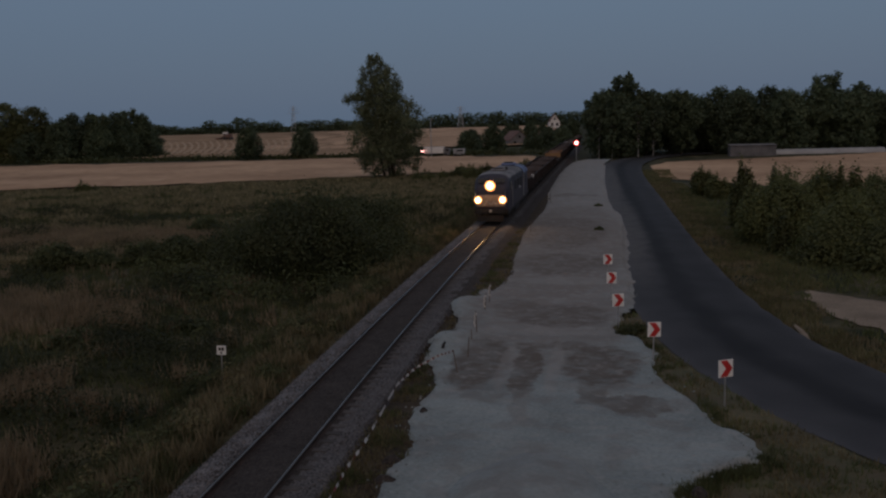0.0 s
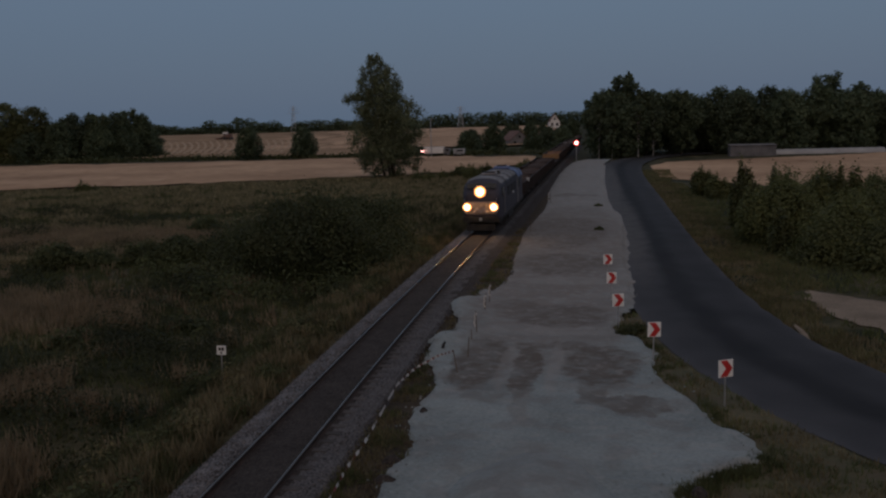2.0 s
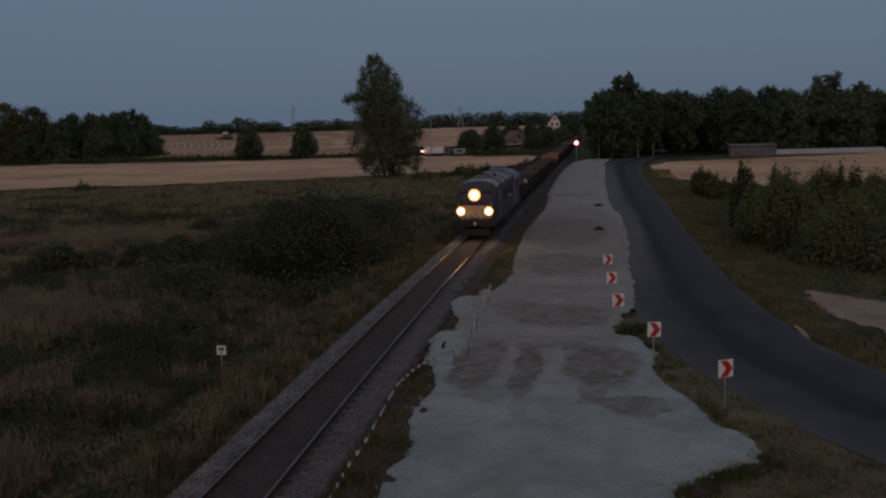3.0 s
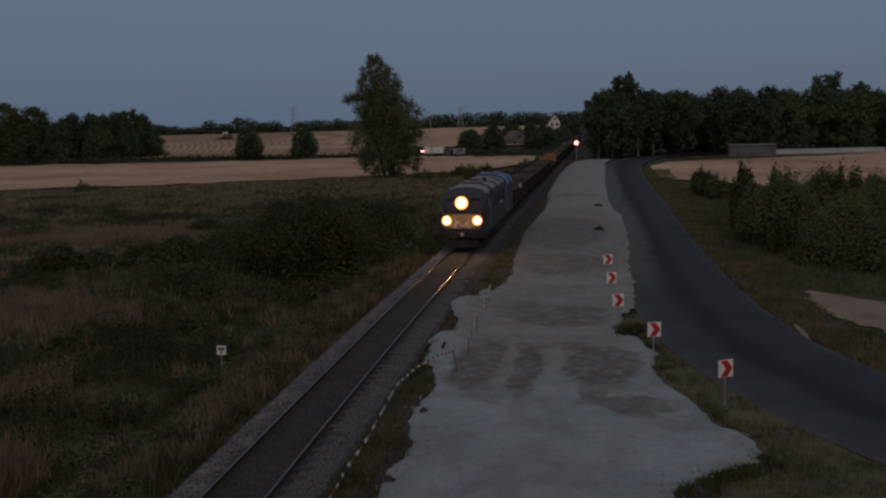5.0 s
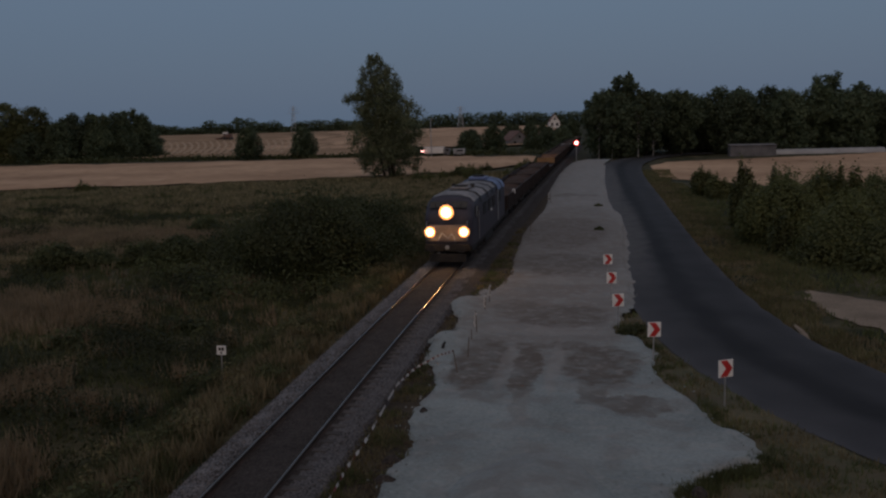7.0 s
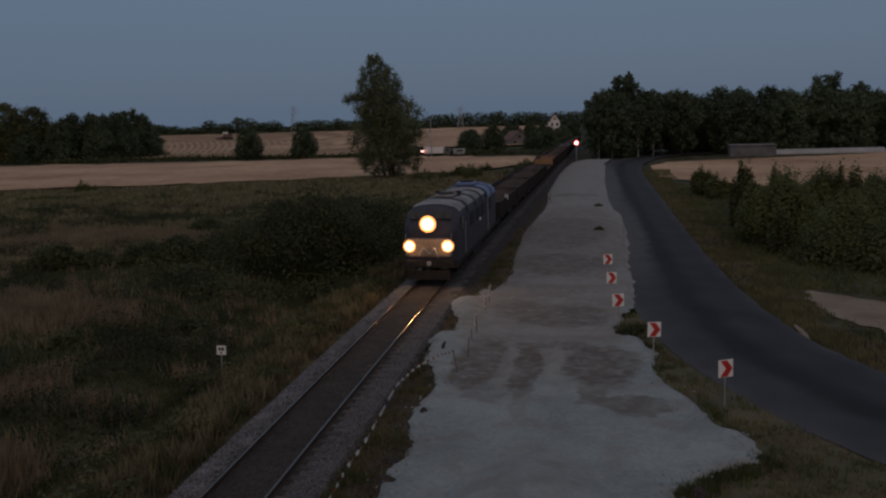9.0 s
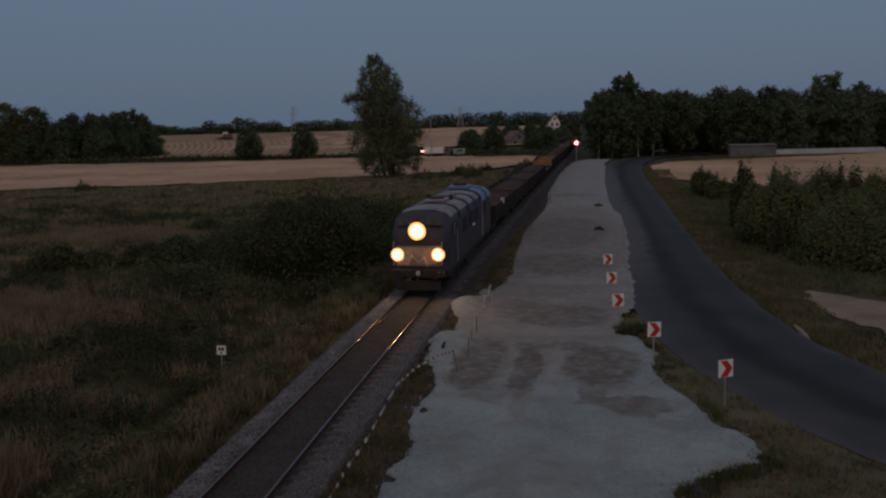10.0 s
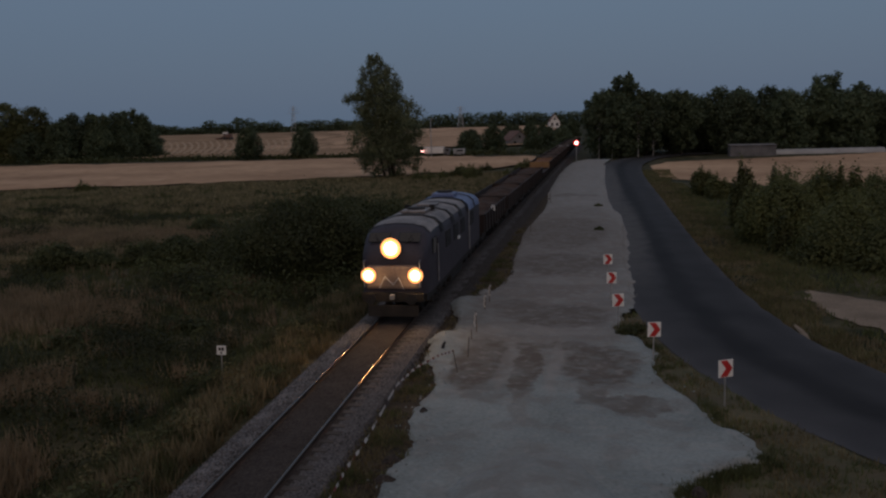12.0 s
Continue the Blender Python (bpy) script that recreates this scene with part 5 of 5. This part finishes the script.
        rod(bm, (s * 1.2, -0.34, 2.6), (s * 1.2, -0.02, 2.6), 0.02)
        part("grab_rail", bm, M["steel"], ob, "pale vertical grab rail")
        bm = bmesh.new()
        for k in range(3):
            box(bm, (s * 1.38, 2.7, 0.35 + 0.27 * k), (0.22, 0.5, 0.03), 0.005)
        for y in (2.47, 2.93):
            box(bm, (s * 1.46, y, 0.65), (0.03, 0.03, 0.75))
        part("cab_steps", bm, M["frame"], ob)
        bm = bmesh.new()
        rod(bm, (s * 0.62, 6.2, 4.1), (s * 0.62, 6.2, 4.36), 0.14, 0.12, 14)
        part("exhaust_stack", bm, M["frame"], ob)
    # headlamps, each ringed by a glow that imitates its halo
    for x, z, r in ((-1.02, 1.99, 0.22), (1.0, 1.99, 0.22), (-0.02, 3.15, 0.29)):
        bm = bmesh.new()
        rod(bm, (x, -0.1, z), (x, -0.3, z), r * 1.55, None, 28)
        case = part("headlamp", bm, M["frame"], ob)
        bm = bmesh.new()
        rod(bm, (x, -0.3, z), (x, -0.345, z), r * 1.5, r * 1.35, 28)
        part("halo_ring", bm, M["halo"], case, "orange glowing ring imitating the headlamp halo")
        bm = bmesh.new()
        bmesh.ops.create_uvsphere(bm, u_segments=20, v_segments=10, radius=r, matrix=Matrix.Translation((x, -0.35, z)) @ Matrix.Diagonal((1, 0.5, 1, 1)))
        part("lens", bm, M["lens"], case, "glowing warm headlamp lens")
        bm = bmesh.new()
        bmesh.ops.create_uvsphere(bm, u_segments=16, v_segments=8, radius=r * 0.45, matrix=Matrix.Translation((x, -0.44, z)) @ Matrix.Diagonal((1, 0.6, 1, 1)))
        part("bulb", bm, M["lamp"], case, "white-hot lamp centre")
    return ob


def wagon(kind):
    L, paint = 13.2, M["wagon"]
    end_paint = M["ochre"] if kind == "ochre" else M["film"] if kind == "pale" else paint
    low = kind == "low"
    H = 1.55 if low else 2.35
    ob = thing("open_wagon", {"ochre": "dark goods wagon with ochre painted end walls", "pale": "dark goods wagon with pale grey end walls", "low": "low dark rusty flat wagon in the train"}.get(kind, "dark rusty open goods wagon with brown load"), "wagon", group="goods wagons in the train")
    bm = bmesh.new()
    box(bm, (0, L / 2, 1.1), (2.6, L, 0.3), 0.03)
    part("underframe", bm, M["frame"], ob)
    bm = bmesh.new()
    box(bm, (0, L / 2, 1.3), (2.8, L - 0.1, 0.1))
    part("floor", bm, M["frame"], ob)
    for s in (-1, 1):
        bm = bmesh.new()
        box(bm, (s * 1.42, L / 2, (1.35 + H) / 2), (0.06, L - 0.1, H - 1.35), 0.01)
        box(bm, (s * 1.44, L / 2, H), (0.12, L - 0.1, 0.1), 0.02)
        side = part("side_wall", bm, paint, ob)
        for k in range(9):
            bm = bmesh.new()
            box(bm, (s * 1.49, 0.4 + k * (L - 0.8) / 8, (1.2 + H) / 2), (0.09, 0.12, H - 1.15), 0.01)
            part("stanchion", bm, paint, side)
        bm = bmesh.new()
        y = 0.03 if s < 0 else L - 0.03
        box(bm, (0, y, (1.2 + H) / 2), (2.86, 0.08, H - 1.15), 0.02)
        for x in (-0.8, 0, 0.8):
            box(bm, (x, y + (-0.07 if s < 0 else 0.07), (1.2 + H) / 2), (0.1, 0.1, H - 1.2), 0.02)
        part("end_wall", bm, end_paint, ob)
        bm = bmesh.new()
        for y0, d in ((0, -1), (L, 1)):
            rod(bm, (s * 0.875, y0, 1.05), (s * 0.875, y0 + d * 0.5, 1.05), 0.08)
            rod(bm, (s * 0.875, y0 + d * 0.5, 1.05), (s * 0.875, y0 + d * 0.55, 1.05), 0.22, None, 14)
        part("buffer", bm, M["frame"], ob)
    verts, faces, nx, ny = [], [], 9, 34
    for j in range(ny):
        for i in range(nx):
            x, y = -1.38 + 2.76 * i / (nx - 1), 0.1 + (L - 0.2) * j / (ny - 1)
            z = H - 0.35 + 0.35 * math.sin(math.pi * i / (nx - 1)) * (0.6 + 0.4 * math.cos(j * 0.75)) + 0.22 * wob(x, y + len(kind), 1.1, 51) + 0.1 * wob(x, y + len(kind), 0.4, 52)
            verts.append((x, y, z))
    for j in range(ny - 1):
        for i in range(nx - 1):
            faces.append((j * nx + i, j * nx + i + 1, (j + 1) * nx + i + 1, (j + 1) * nx + i))
    sheet("load", verts, faces, M["rustload"] if kind == "ochre" else M["load"], ob)
    for yc in (2.2, L - 2.2):
        bm = bmesh.new()
        for s in (-1, 1):
            box(bm, (s * 1.02, yc, 0.6), (0.12, 2.5, 0.3), 0.04)
            for k in (-0.9, 0.9):
                box(bm, (s * 1.1, yc + k, 0.48), (0.14, 0.3, 0.3), 0.03)
        box(bm, (0, yc, 0.6), (2.0, 0.4, 0.18), 0.03)
        part("bogie_frame", bm, M["frame"], ob)
        for k in (-0.9, 0.9):
            wheelset(ob, yc + k, 0.46)
    return ob


LOCO = loco()
PITCH = 14.3
WAGONS = []
for k in range(18):
    WAGONS.append((wagon("low" if k == 4 else "ochre" if k == 5 else "pale" if k == 10 else "plain"), 20.0 + k * PITCH))
for x in (1.47, 1.64):
    bm = bmesh.new()
    box(bm, (x, 4.0, 2.42), (0.08, 0.08, 0.4), 0.02, Matrix.Rotation(radians(10 if x < 1.5 else -4), 4, "Y"))
    part("load_stake", bm, M["white"], WAGONS[0][0], "pale upright stake")


def motions():
    """The train rolls towards the bridge at a steady 2.94 m/s."""
    def place(t, off):
        y = 68.83 - 2.944 * t + 0.005 * t * t + off
        return pose(track_x(y), y, 0, 0, 0, track_turn(y))
    steps = [0, 1.5, 3, 4.5, 6, 7.5, 9, 10.5, 12]
    walk(LOCO, [(t, place(t, 0.35)) for t in steps])
    for ob, off in WAGONS:
        walk(ob, [(t, place(t, off)) for t in steps])
    for ob, y, r in WHEELS:
        turn = math.degrees(2.944 / r)
        walk(ob, [(t * 0.24, pose(0, y, r, turn * t * 0.24, 0, 0)) for t in range(51)])


motions()
